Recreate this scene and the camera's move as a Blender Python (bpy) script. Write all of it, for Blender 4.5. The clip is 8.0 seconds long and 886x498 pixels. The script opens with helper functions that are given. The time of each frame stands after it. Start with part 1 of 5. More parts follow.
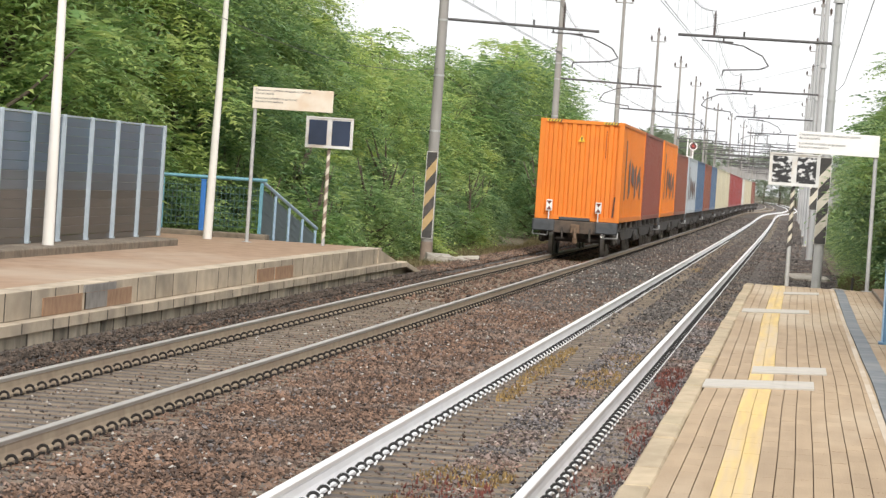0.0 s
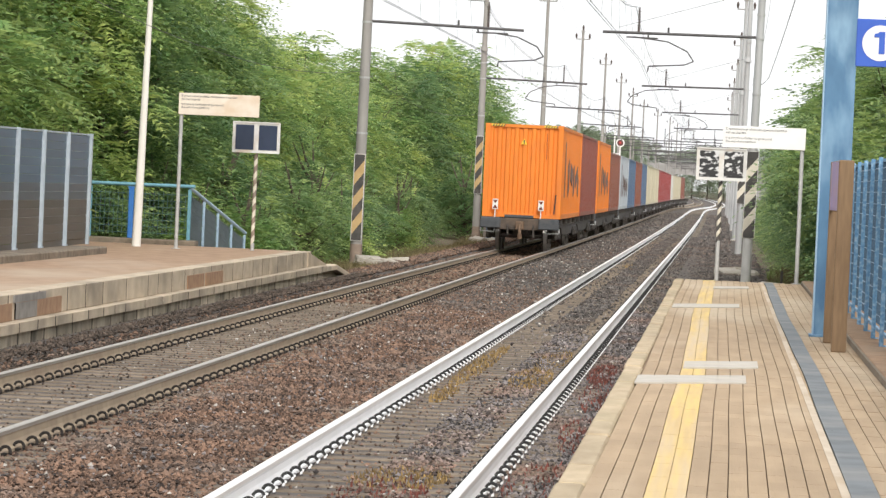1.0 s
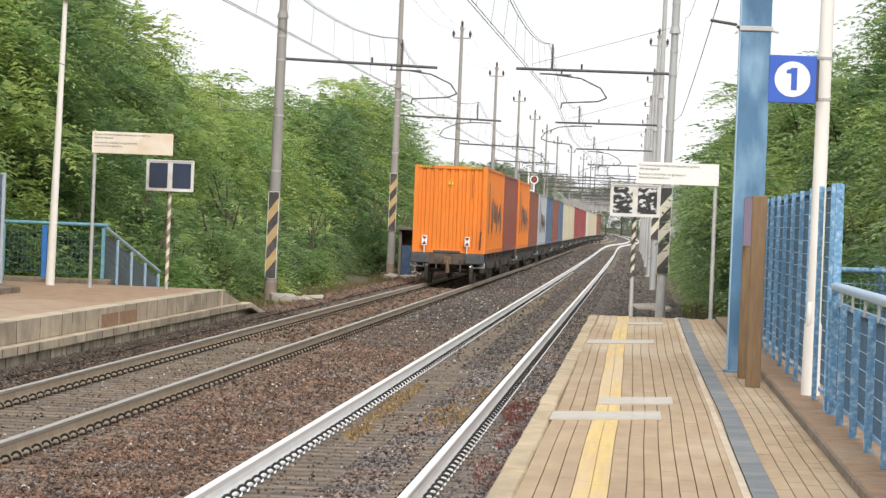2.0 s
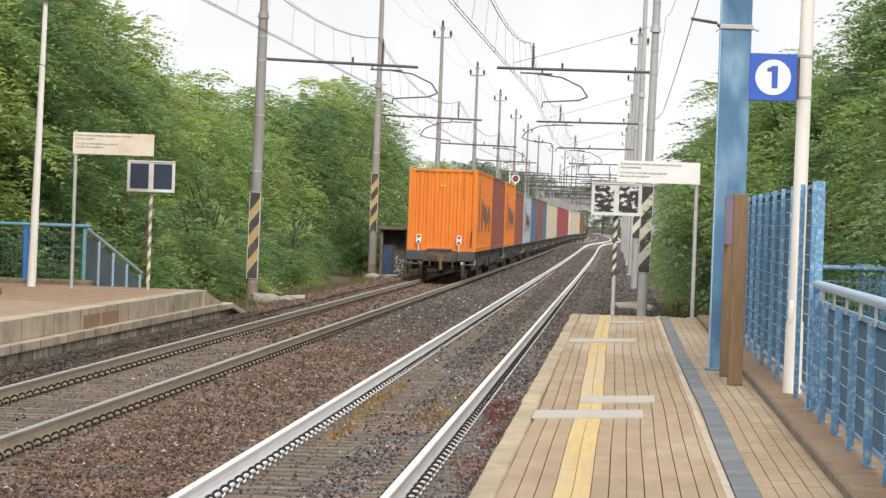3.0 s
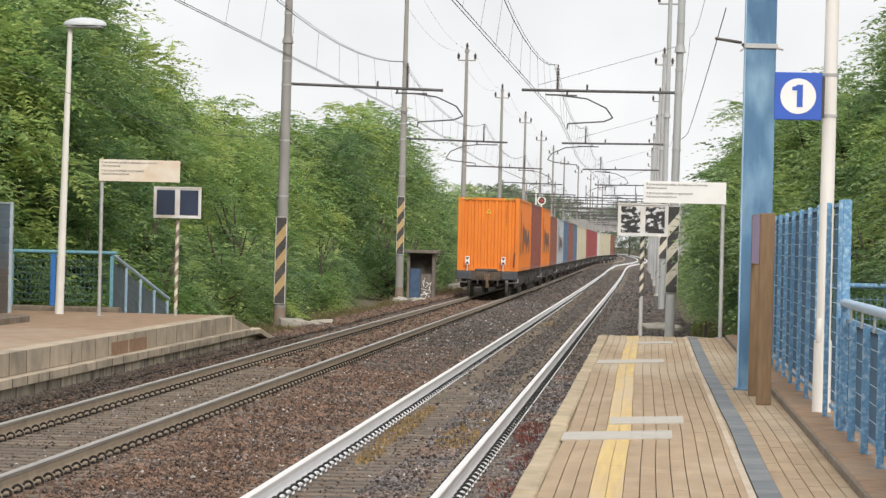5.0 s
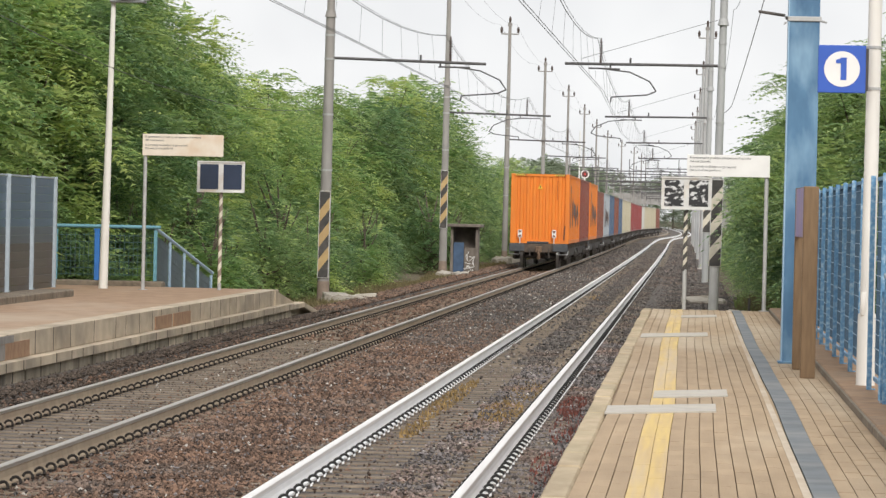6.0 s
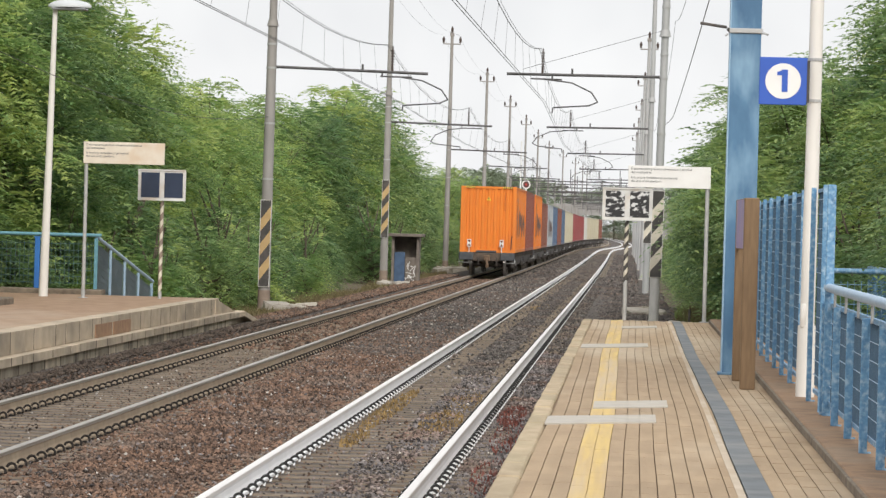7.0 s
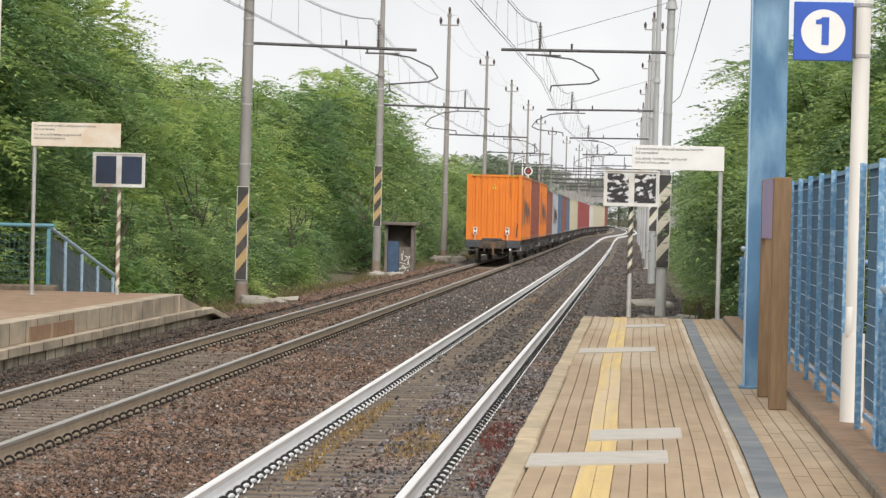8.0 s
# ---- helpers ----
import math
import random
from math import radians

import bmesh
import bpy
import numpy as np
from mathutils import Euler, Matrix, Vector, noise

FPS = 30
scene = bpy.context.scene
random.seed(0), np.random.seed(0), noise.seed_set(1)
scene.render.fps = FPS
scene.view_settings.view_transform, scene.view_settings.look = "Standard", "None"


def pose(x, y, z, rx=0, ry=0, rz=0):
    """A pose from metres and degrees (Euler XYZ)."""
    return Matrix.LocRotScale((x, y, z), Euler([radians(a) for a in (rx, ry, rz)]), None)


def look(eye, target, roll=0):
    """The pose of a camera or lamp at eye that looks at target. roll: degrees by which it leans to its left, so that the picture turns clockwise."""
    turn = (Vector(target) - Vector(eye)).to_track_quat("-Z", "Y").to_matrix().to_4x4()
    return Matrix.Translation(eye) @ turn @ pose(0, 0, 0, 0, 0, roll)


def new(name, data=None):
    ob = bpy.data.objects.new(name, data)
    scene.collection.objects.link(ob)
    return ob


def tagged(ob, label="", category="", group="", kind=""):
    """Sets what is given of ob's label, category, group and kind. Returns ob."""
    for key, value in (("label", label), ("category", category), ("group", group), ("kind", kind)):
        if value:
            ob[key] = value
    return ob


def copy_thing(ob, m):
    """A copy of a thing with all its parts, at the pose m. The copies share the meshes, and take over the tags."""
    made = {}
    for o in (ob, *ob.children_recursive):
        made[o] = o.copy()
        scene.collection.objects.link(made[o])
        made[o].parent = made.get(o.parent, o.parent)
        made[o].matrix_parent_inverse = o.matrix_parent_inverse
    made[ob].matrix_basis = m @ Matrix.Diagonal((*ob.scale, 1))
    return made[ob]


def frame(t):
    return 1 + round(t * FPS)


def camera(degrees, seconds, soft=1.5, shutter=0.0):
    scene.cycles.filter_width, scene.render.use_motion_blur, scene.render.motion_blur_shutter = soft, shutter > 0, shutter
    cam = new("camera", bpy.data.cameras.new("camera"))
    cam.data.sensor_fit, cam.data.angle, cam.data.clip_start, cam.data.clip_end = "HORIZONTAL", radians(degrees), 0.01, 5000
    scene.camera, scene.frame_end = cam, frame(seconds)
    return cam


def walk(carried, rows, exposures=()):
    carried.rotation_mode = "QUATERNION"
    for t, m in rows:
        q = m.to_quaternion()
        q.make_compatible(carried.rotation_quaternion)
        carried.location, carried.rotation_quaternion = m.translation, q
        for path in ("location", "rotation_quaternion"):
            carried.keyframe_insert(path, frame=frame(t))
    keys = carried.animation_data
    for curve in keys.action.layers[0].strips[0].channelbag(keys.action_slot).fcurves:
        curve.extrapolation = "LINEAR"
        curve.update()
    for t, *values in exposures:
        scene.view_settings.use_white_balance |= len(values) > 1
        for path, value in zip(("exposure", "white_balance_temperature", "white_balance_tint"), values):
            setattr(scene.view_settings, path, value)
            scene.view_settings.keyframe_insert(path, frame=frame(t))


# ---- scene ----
# camera: it stands on platform one, held by hand, and leans forward at the very end
cam = camera(14.888, 8.0, soft=1.4)
EYE_Z = 2.1
VIEW = ((0.0, 0, 5.900, -1.260, 3.776), (0.5, 0, 5.829, -1.156, 3.356), (1.0, 0, 4.713, -1.172, 2.522),
        (1.5, 0, 3.519, -0.640, 2.327), (1.7, 0, 3.273, -0.533, 2.323), (2.8, 0, 3.457, -0.451, 2.057),
        (3.0, 0, 2.984, -0.481, 2.017), (3.5, 0, 2.533, -0.200, 2.100), (4.0, 0, 2.814, -0.161, 1.908),
        (4.5, 0, 3.380, -0.386, 1.593), (4.7, 0, 3.302, -0.100, 1.476), (5.8, 0, 4.176, -0.433, 1.068),
        (6.0, 0, 4.171, -0.566, 1.243), (6.5, 0, 3.504, -0.292, 1.477), (7.0, 0, 3.178, -0.378, 1.554),
        (7.5, 0, 3.187, -0.782, 1.445), (7.7, 0.6, 3.139, -0.737, 1.40), (7.8, 1.1, 3.142, -0.717, 1.40),
        (7.9, 2.7, 3.18, -0.640, 1.40), (8.0, 6.0, 3.255, -0.582, 1.30))


def aim(forward, yaw, pitch, roll):
    a, b = radians(yaw), radians(pitch)
    eye = Vector((0, forward, EYE_Z))
    return look(eye, eye + Vector((-math.sin(a) * math.cos(b), math.cos(a) * math.cos(b), math.sin(b))), roll)


walk(cam, [(t, aim(d, a, b, c)) for t, d, a, b, c in VIEW],
     ((0.0, 0.42), (1.0, 0.42), (1.7, 0.36), (3.0, 0.22), (4.5, 0.14), (8.0, 0.12)))

# ---- light: overcast afternoon, soft sun behind thin cloud ----
world = bpy.data.worlds.new("overcast_sky")
scene.world = world
world.use_nodes = True
wn, wl = world.node_tree.nodes, world.node_tree.links
wn.clear()
sky = wn.new("ShaderNodeTexSky")
sky.sky_type, sky.sun_disc = "NISHITA", False
sky.sun_elevation, sky.sun_rotation = radians(34), radians(167)
sky.dust_density, sky.air_density = 4.0, 1.0
geo = wn.new("ShaderNodeTexCoord")
cl = wn.new("ShaderNodeTexNoise")
cl.inputs["Scale"].default_value, cl.inputs["Detail"].default_value = 9.0, 4
ramp = wn.new("ShaderNodeValToRGB")
ramp.color_ramp.elements[0].position, ramp.color_ramp.elements[0].color = 0.3, (8.0, 8.1, 8.3, 1)
ramp.color_ramp.elements[1].position, ramp.color_ramp.elements[1].color = 0.7, (10.5, 10.5, 10.45, 1)
mix = wn.new("ShaderNodeMixRGB")
mix.inputs["Fac"].default_value = 0.93
bg = wn.new("ShaderNodeBackground")
bg.inputs["Strength"].default_value = 0.1
wo = wn.new("ShaderNodeOutputWorld")
wl.new(geo.outputs["Generated"], cl.inputs["Vector"])
wl.new(cl.outputs["Fac"], ramp.inputs["Fac"])
wl.new(sky.outputs["Color"], mix.inputs["Color1"])
wl.new(ramp.outputs["Color"], mix.inputs["Color2"])
wl.new(mix.outputs["Color"], bg.inputs["Color"])
wl.new(bg.outputs["Background"], wo.inputs["Surface"])

sun = new("sun", bpy.data.lights.new("sun", "SUN"))
sun.data.energy, sun.data.angle, sun.data.color = 2.2, radians(24), (1.0, 0.96, 0.9)
sun.matrix_world = look((18, -50, 56), (0, 30, 0))

# ---- materials ----
MATS = {}


def mat(name, c1, c2=None, rough=0.7, metal=0.0, scale=6.0, bump=0.0, bscale=60.0, dirt=None, dscale=0.8, damt=0.5,
        stretch=(1, 1, 1), island=0.0, obj_rand=0.0, spec=0.5, emit=None, translucent=0.0, ramp_at=(0.32, 0.68), hue=0.0, fixed=False):
    """A surface with two scales of variation: fine grain c1..c2, and patches of dirt.
    fixed: for still things in many alike pieces, the grain runs on from piece to piece."""
    if name in MATS:
        return MATS[name]
    m = bpy.data.materials.new(name)
    m.use_nodes = True
    n, l = m.node_tree.nodes, m.node_tree.links
    p = n["Principled BSDF"]
    c2 = c2 or tuple(x * 0.8 for x in c1)
    tc = n.new("ShaderNodeNewGeometry" if fixed else "ShaderNodeTexCoord")
    mp = n.new("ShaderNodeMapping")
    mp.inputs["Scale"].default_value = stretch
    l.new(tc.outputs["Position" if fixed else "Object"], mp.inputs["Vector"])
    n1 = n.new("ShaderNodeTexNoise")
    n1.inputs["Scale"].default_value, n1.inputs["Detail"].default_value = scale, 6
    l.new(mp.outputs["Vector"], n1.inputs["Vector"])
    r1 = n.new("ShaderNodeValToRGB")
    r1.color_ramp.elements[0].position, r1.color_ramp.elements[1].position = ramp_at
    r1.color_ramp.elements[0].color, r1.color_ramp.elements[1].color = (*c2, 1), (*c1, 1)
    l.new(n1.outputs["Fac"], r1.inputs["Fac"])
    col = r1.outputs["Color"]
    if dirt:
        n2 = n.new("ShaderNodeTexNoise")
        n2.inputs["Scale"].default_value, n2.inputs["Detail"].default_value = dscale, 4
        l.new(mp.outputs["Vector"], n2.inputs["Vector"])
        r2 = n.new("ShaderNodeValToRGB")
        r2.color_ramp.elements[0].position, r2.color_ramp.elements[1].position = 0.48, 0.68
        r2.color_ramp.elements[0].color, r2.color_ramp.elements[1].color = (0, 0, 0, 1), (damt, damt, damt, 1)
        l.new(n2.outputs["Fac"], r2.inputs["Fac"])
        mx = n.new("ShaderNodeMixRGB")
        l.new(r2.outputs["Color"], mx.inputs["Fac"])
        l.new(col, mx.inputs["Color1"])
        mx.inputs["Color2"].default_value = (*dirt, 1)
        col = mx.outputs["Color"]
    for amount, node, out in ((island, "ShaderNodeNewGeometry", "Random Per Island"), (obj_rand, "ShaderNodeObjectInfo", "Random")):
        if amount:
            g = n.new(node)
            mr = n.new("ShaderNodeMapRange")
            mr.inputs["To Min"].default_value, mr.inputs["To Max"].default_value = 1 - amount, 1 + amount
            l.new(g.outputs[out], mr.inputs["Value"])
            hs = n.new("ShaderNodeHueSaturation")
            l.new(mr.outputs["Result"], hs.inputs["Value"])
            if hue:
                mh = n.new("ShaderNodeMapRange")
                mh.inputs["To Min"].default_value, mh.inputs["To Max"].default_value = 0.5 + hue, 0.5 - hue
                l.new(g.outputs[out], mh.inputs["Value"])
                l.new(mh.outputs["Result"], hs.inputs["Hue"])
            l.new(col, hs.inputs["Color"])
            col = hs.outputs["Color"]
    l.new(col, p.inputs["Base Color"])
    p.inputs["Roughness"].default_value, p.inputs["Metallic"].default_value = rough, metal
    p.inputs["Specular IOR Level"].default_value = spec
    if bump:
        nb = n.new("ShaderNodeTexNoise")
        nb.inputs["Scale"].default_value, nb.inputs["Detail"].default_value = bscale, 5
        l.new(mp.outputs["Vector"], nb.inputs["Vector"])
        b = n.new("ShaderNodeBump")
        b.inputs["Strength"].default_value, b.inputs["Distance"].default_value = bump, 0.02
        l.new(nb.outputs["Fac"], b.inputs["Height"])
        l.new(b.outputs["Normal"], p.inputs["Normal"])
    if emit:
        p.inputs["Emission Color"].default_value, p.inputs["Emission Strength"].default_value = (*emit[0], 1), emit[1]
    if translucent:
        tr = n.new("ShaderNodeBsdfTranslucent")
        l.new(col, tr.inputs["Color"])
        ms = n.new("ShaderNodeMixShader")
        ms.inputs["Fac"].default_value = translucent
        l.new(p.outputs["BSDF"], ms.inputs[1])
        l.new(tr.outputs["BSDF"], ms.inputs[2])
        l.new(ms.outputs["Shader"], n["Material Output"].inputs["Surface"])
    MATS[name] = m
    return m


M_BALLAST = mat("ballast_bed", (0.14, 0.116, 0.10), (0.042, 0.034, 0.03), 0.95, scale=11, bump=1.0, bscale=14, dirt=(0.075, 0.07, 0.07), dscale=0.5)
M_STONE_B = mat("ballast_stone_rusty", (0.185, 0.112, 0.076), (0.10, 0.062, 0.044), 0.9, scale=1.3, island=0.8, dirt=(0.15, 0.118, 0.098), dscale=0.6, damt=0.7)
M_STONE_G = mat("ballast_stone_grey", (0.19, 0.17, 0.165), (0.09, 0.08, 0.08), 0.9, scale=1.3, island=0.8, dirt=(0.22, 0.13, 0.09), dscale=0.5, damt=0.7)
M_MORTAR = mat("joint_dirt", (0.085, 0.068, 0.05), (0.05, 0.04, 0.03), 0.95, scale=12)
M_STONE_D = mat("ballast_stone_dark", (0.105, 0.078, 0.06), (0.052, 0.04, 0.032), 0.9, scale=1.3, island=0.7)
M_STONE_F = mat("ballast_stone_sooty", (0.135, 0.12, 0.11), (0.065, 0.058, 0.054), 0.9, scale=1.3, island=0.7, dirt=(0.15, 0.10, 0.075), dscale=0.4, damt=0.6)
M_SLEEPER = mat("sleeper_concrete", (0.215, 0.168, 0.12), (0.135, 0.105, 0.078), 0.9, scale=9, bump=0.3, dirt=(0.11, 0.082, 0.06), dscale=2.5, obj_rand=0.22, fixed=True)
M_SLEEPER_FAR = mat("sleeper_concrete_dusty", (0.205, 0.17, 0.13), (0.13, 0.108, 0.085), 0.9, scale=3, dirt=(0.10, 0.085, 0.075), dscale=0.7)
M_RAIL_W = mat("rail_white_paint", (0.90, 0.90, 0.91), (0.82, 0.82, 0.84), 0.45, scale=3, dirt=(0.66, 0.64, 0.62), dscale=1.5, damt=0.3)
M_RAIL_HEADW = mat("rail_head_whitened", (0.84, 0.82, 0.80), (0.74, 0.71, 0.69), 0.45, 0.1, scale=4, stretch=(6, 0.2, 6))
M_RAIL_B = mat("rail_side_rust_dust", (0.33, 0.26, 0.18), (0.235, 0.18, 0.125), 0.85, scale=5, dirt=(0.24, 0.17, 0.12), dscale=1.2)
M_RAIL_HEAD = mat("rail_head_steel", (0.44, 0.41, 0.37), (0.33, 0.30, 0.265), 0.42, 0.5, scale=4, stretch=(8, 0.2, 8))
M_CLIP = mat("clip_steel", (0.035, 0.03, 0.027), (0.018, 0.016, 0.015), 0.8, 0.0, scale=30, spec=0.2)
M_CLIPW = mat("clip_steel_whitened", (0.74, 0.74, 0.75), (0.03, 0.03, 0.03), 0.75, 0.0, scale=26, ramp_at=(0.56, 0.65), spec=0.25)
M_PAVER = mat("paver_sand", (0.41, 0.297, 0.185), (0.34, 0.243, 0.15), 0.85, scale=5, bump=0.2, bscale=60, dirt=(0.52, 0.425, 0.31), dscale=0.7, damt=0.75, obj_rand=0.05, island=0.045, stretch=(1, 0.16, 1), fixed=True)
M_GROUT = mat("paver_joint", (0.30, 0.215, 0.14), (0.22, 0.158, 0.104), 0.95, scale=20)
M_YELLOW = mat("line_yellow", (0.66, 0.475, 0.16), (0.53, 0.37, 0.17), 0.7, scale=3, dirt=(0.54, 0.42, 0.28), dscale=0.9, damt=0.85, stretch=(6, 0.2, 1), fixed=True)
M_GREYSTRIP = mat("strip_slate", (0.165, 0.18, 0.192), (0.12, 0.132, 0.142), 0.75, scale=4, dirt=(0.27, 0.265, 0.25), dscale=1.4, damt=0.6, obj_rand=0.03, fixed=True)
M_WHITEBAR = mat("bar_pale", (0.50, 0.465, 0.41), (0.42, 0.385, 0.335), 0.7, scale=6, dirt=(0.5, 0.44, 0.36), dscale=2)
M_COPING = mat("coping_concrete", (0.49, 0.39, 0.26), (0.38, 0.295, 0.19), 0.85, scale=7, bump=0.25, dirt=(0.33, 0.28, 0.17), dscale=1.6, obj_rand=0.13, stretch=(1, 0.35, 1), fixed=True)
M_KERB = mat("kerb_brown", (0.34, 0.21, 0.12), (0.22, 0.14, 0.085), 0.9, scale=6, bump=0.25, dirt=(0.33, 0.27, 0.20), dscale=0.8, damt=0.4)
M_KERBFACE = mat("kerb_stone", (0.24, 0.19, 0.14), (0.13, 0.105, 0.078), 0.9, scale=8, bump=0.4, dirt=(0.32, 0.28, 0.22), dscale=1.3, damt=0.4, fixed=True)
M_LSURF = mat("platform_red_asphalt", (0.385, 0.255, 0.165), (0.29, 0.185, 0.118), 0.9, scale=4, bump=0.15, dirt=(0.45, 0.36, 0.27), dscale=0.35, damt=0.8, stretch=(1, 0.45, 1))
M_LBLOCK = mat("platform_edge_block", (0.53, 0.44, 0.33), (0.40, 0.325, 0.24), 0.9, scale=6, bump=0.3, dirt=(0.22, 0.19, 0.15), dscale=2.4, damt=0.55, obj_rand=0.17, stretch=(1, 0.45, 0.7), fixed=True)
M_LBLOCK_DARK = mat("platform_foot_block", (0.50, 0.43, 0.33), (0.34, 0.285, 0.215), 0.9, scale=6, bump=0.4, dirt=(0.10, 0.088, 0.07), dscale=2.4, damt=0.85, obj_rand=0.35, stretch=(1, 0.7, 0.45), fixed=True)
M_GREYPLATE = mat("plate_grey", (0.27, 0.25, 0.23), (0.19, 0.175, 0.16), 0.85, scale=7)
M_PATCH = mat("rust_plate", (0.36, 0.22, 0.13), (0.26, 0.15, 0.09), 0.85, scale=7)
M_BLUE = mat("blue_paint", (0.15, 0.33, 0.52), (0.085, 0.215, 0.39), 0.5, scale=40, dirt=(0.40, 0.55, 0.67), dscale=24, damt=0.8, bump=0.05, fixed=True)
M_BLUECOL = mat("blue_column_paint", (0.085, 0.20, 0.335), (0.05, 0.13, 0.24), 0.5, scale=3.5, dirt=(0.26, 0.42, 0.56), dscale=1.7, damt=0.8, stretch=(1.5, 1.5, 0.6))
M_BLUEDK = mat("blue_grating", (0.055, 0.11, 0.17), (0.036, 0.075, 0.12), 0.6, scale=8)
M_BLUERAIL = mat("blue_rail_pale", (0.40, 0.53, 0.66), (0.30, 0.43, 0.58), 0.45, scale=10)
M_TEAL = mat("teal_rail", (0.17, 0.38, 0.46), (0.12, 0.29, 0.37), 0.5, scale=10)
M_TEALDK = mat("teal_mesh_dark", (0.085, 0.17, 0.18), (0.06, 0.12, 0.13), 0.6, scale=10)
M_SIGNBLUE = mat("sign_blue", (0.035, 0.11, 0.50), (0.03, 0.095, 0.44), 0.4, scale=3)
M_SIGNWHITE = mat("sign_white", (0.82, 0.81, 0.79), (0.75, 0.74, 0.72), 0.5, scale=3)
M_SIGNOLD = mat("sign_cream", (0.74, 0.67, 0.57), (0.66, 0.58, 0.48), 0.6, scale=3, dirt=(0.62, 0.47, 0.33), dscale=2.5, damt=0.7)
M_TEXT = mat("sign_lettering", (0.14, 0.14, 0.15), (0.10, 0.10, 0.11), 0.7)
M_WPOLE = mat("pole_white", (0.77, 0.745, 0.70), (0.69, 0.665, 0.62), 0.55, scale=4, dirt=(0.70, 0.66, 0.60), dscale=2, damt=0.25, stretch=(1, 1, 0.4))
M_GALV = mat("galvanised", (0.47, 0.47, 0.46), (0.38, 0.38, 0.38), 0.55, 0.15, scale=9)
M_POLE = mat("mast_grey", (0.34, 0.325, 0.305), (0.255, 0.24, 0.225), 0.65, 0.0, scale=3, dirt=(0.31, 0.27, 0.24), dscale=1.0, damt=0.4, stretch=(1, 1, 0.3))
M_POLE_PALE = mat("mast_galvanised", (0.47, 0.475, 0.475), (0.38, 0.385, 0.39), 0.6, 0.1, scale=3, dirt=(0.36, 0.345, 0.33), dscale=1.0, damt=0.35, stretch=(1, 1, 0.3))
M_POLE_RUST = mat("mast_foot_rusty", (0.30, 0.23, 0.18), (0.20, 0.15, 0.12), 0.8, scale=6, dirt=(0.30, 0.27, 0.24), dscale=2)
M_MASTFOOT = mat("mast_foot_whitewashed", (0.62, 0.61, 0.59), (0.50, 0.49, 0.47), 0.7, scale=5, dirt=(0.34, 0.32, 0.30), dscale=2.5, damt=0.7, stretch=(1, 1, 0.5))
M_ARM = mat("bracket_dark", (0.13, 0.125, 0.125), (0.08, 0.078, 0.078), 0.6, 0.3, scale=9)
M_WIRE = mat("wire_dark", (0.10, 0.10, 0.10), (0.07, 0.07, 0.07), 0.6, 0.3)
M_INSUL = mat("insulator_brown", (0.10, 0.07, 0.06), (0.06, 0.045, 0.04), 0.35)
M_BLACK = mat("paint_black", (0.06, 0.055, 0.05), (0.04, 0.037, 0.035), 0.6, scale=5, dirt=(0.13, 0.11, 0.10), dscale=3)
M_HAZARD = mat("paint_ochre", (0.52, 0.36, 0.165), (0.43, 0.29, 0.125), 0.6, scale=5, dirt=(0.40, 0.27, 0.15), dscale=3)
M_CREAM = mat("paint_cream", (0.70, 0.65, 0.54), (0.60, 0.55, 0.45), 0.6, scale=5, dirt=(0.45, 0.40, 0.32), dscale=3)
M_WOOD = mat("stand_brown", (0.23, 0.145, 0.075), (0.175, 0.108, 0.055), 0.6, scale=9, stretch=(4, 4, 0.5))
M_POSTER = mat("poster_violet", (0.34, 0.29, 0.55), (0.42, 0.31, 0.50), 0.4, scale=3, dirt=(0.55, 0.40, 0.42), dscale=2.5)
M_NAVY = mat("pane_navy", (0.030, 0.045, 0.085), (0.022, 0.034, 0.066), 0.25, scale=3)
M_BLOTCH = mat("pane_blotched_black", (0.02, 0.02, 0.022), (0.62, 0.62, 0.62), 0.5, scale=9, ramp_at=(0.40, 0.47), stretch=(1, 1, 1.5))
M_FRAMEW = mat("board_frame", (0.70, 0.70, 0.68), (0.60, 0.59, 0.57), 0.5, scale=6, dirt=(0.55, 0.40, 0.25), dscale=4, damt=0.5)
# reflected sky painted into the boards: blue on top, greyer midway, brown below
M_BAR_UP = mat("barrier_board_sky_reflection", (0.085, 0.135, 0.205), (0.07, 0.112, 0.172), 0.32, scale=2, stretch=(1, 0.4, 5), obj_rand=0.12, fixed=True)
M_BAR_LO = mat("barrier_board_brown", (0.105, 0.085, 0.075), (0.078, 0.064, 0.057), 0.38, scale=2, stretch=(1, 0.4, 5), obj_rand=0.15, fixed=True)
M_BAR_MID = mat("barrier_board_part_reflection", (0.095, 0.112, 0.14), (0.075, 0.088, 0.11), 0.33, scale=2, stretch=(1, 0.4, 5), obj_rand=0.12, fixed=True)
M_SMOKED = mat("panel_smoked", (0.13, 0.165, 0.185), (0.10, 0.128, 0.145), 0.35, scale=2)
M_BARPOST = mat("barrier_post", (0.50, 0.57, 0.63), (0.41, 0.48, 0.54), 0.45, 0.3, scale=6)
M_GROUND = mat("earth_and_grass", (0.19, 0.14, 0.09), (0.075, 0.06, 0.04), 0.95, scale=5.5, bump=1.0, bscale=14, dirt=(0.08, 0.095, 0.04), dscale=0.7, damt=0.7, ramp_at=(0.38, 0.64))
M_RUBBLE = mat("rubble_pale", (0.50, 0.46, 0.40), (0.36, 0.32, 0.27), 0.9, scale=6, bump=0.4, obj_rand=0.15)
M_BARK = mat("bark", (0.16, 0.13, 0.10), (0.09, 0.07, 0.055), 0.9, scale=8, bump=0.6, stretch=(3, 3, 0.6))
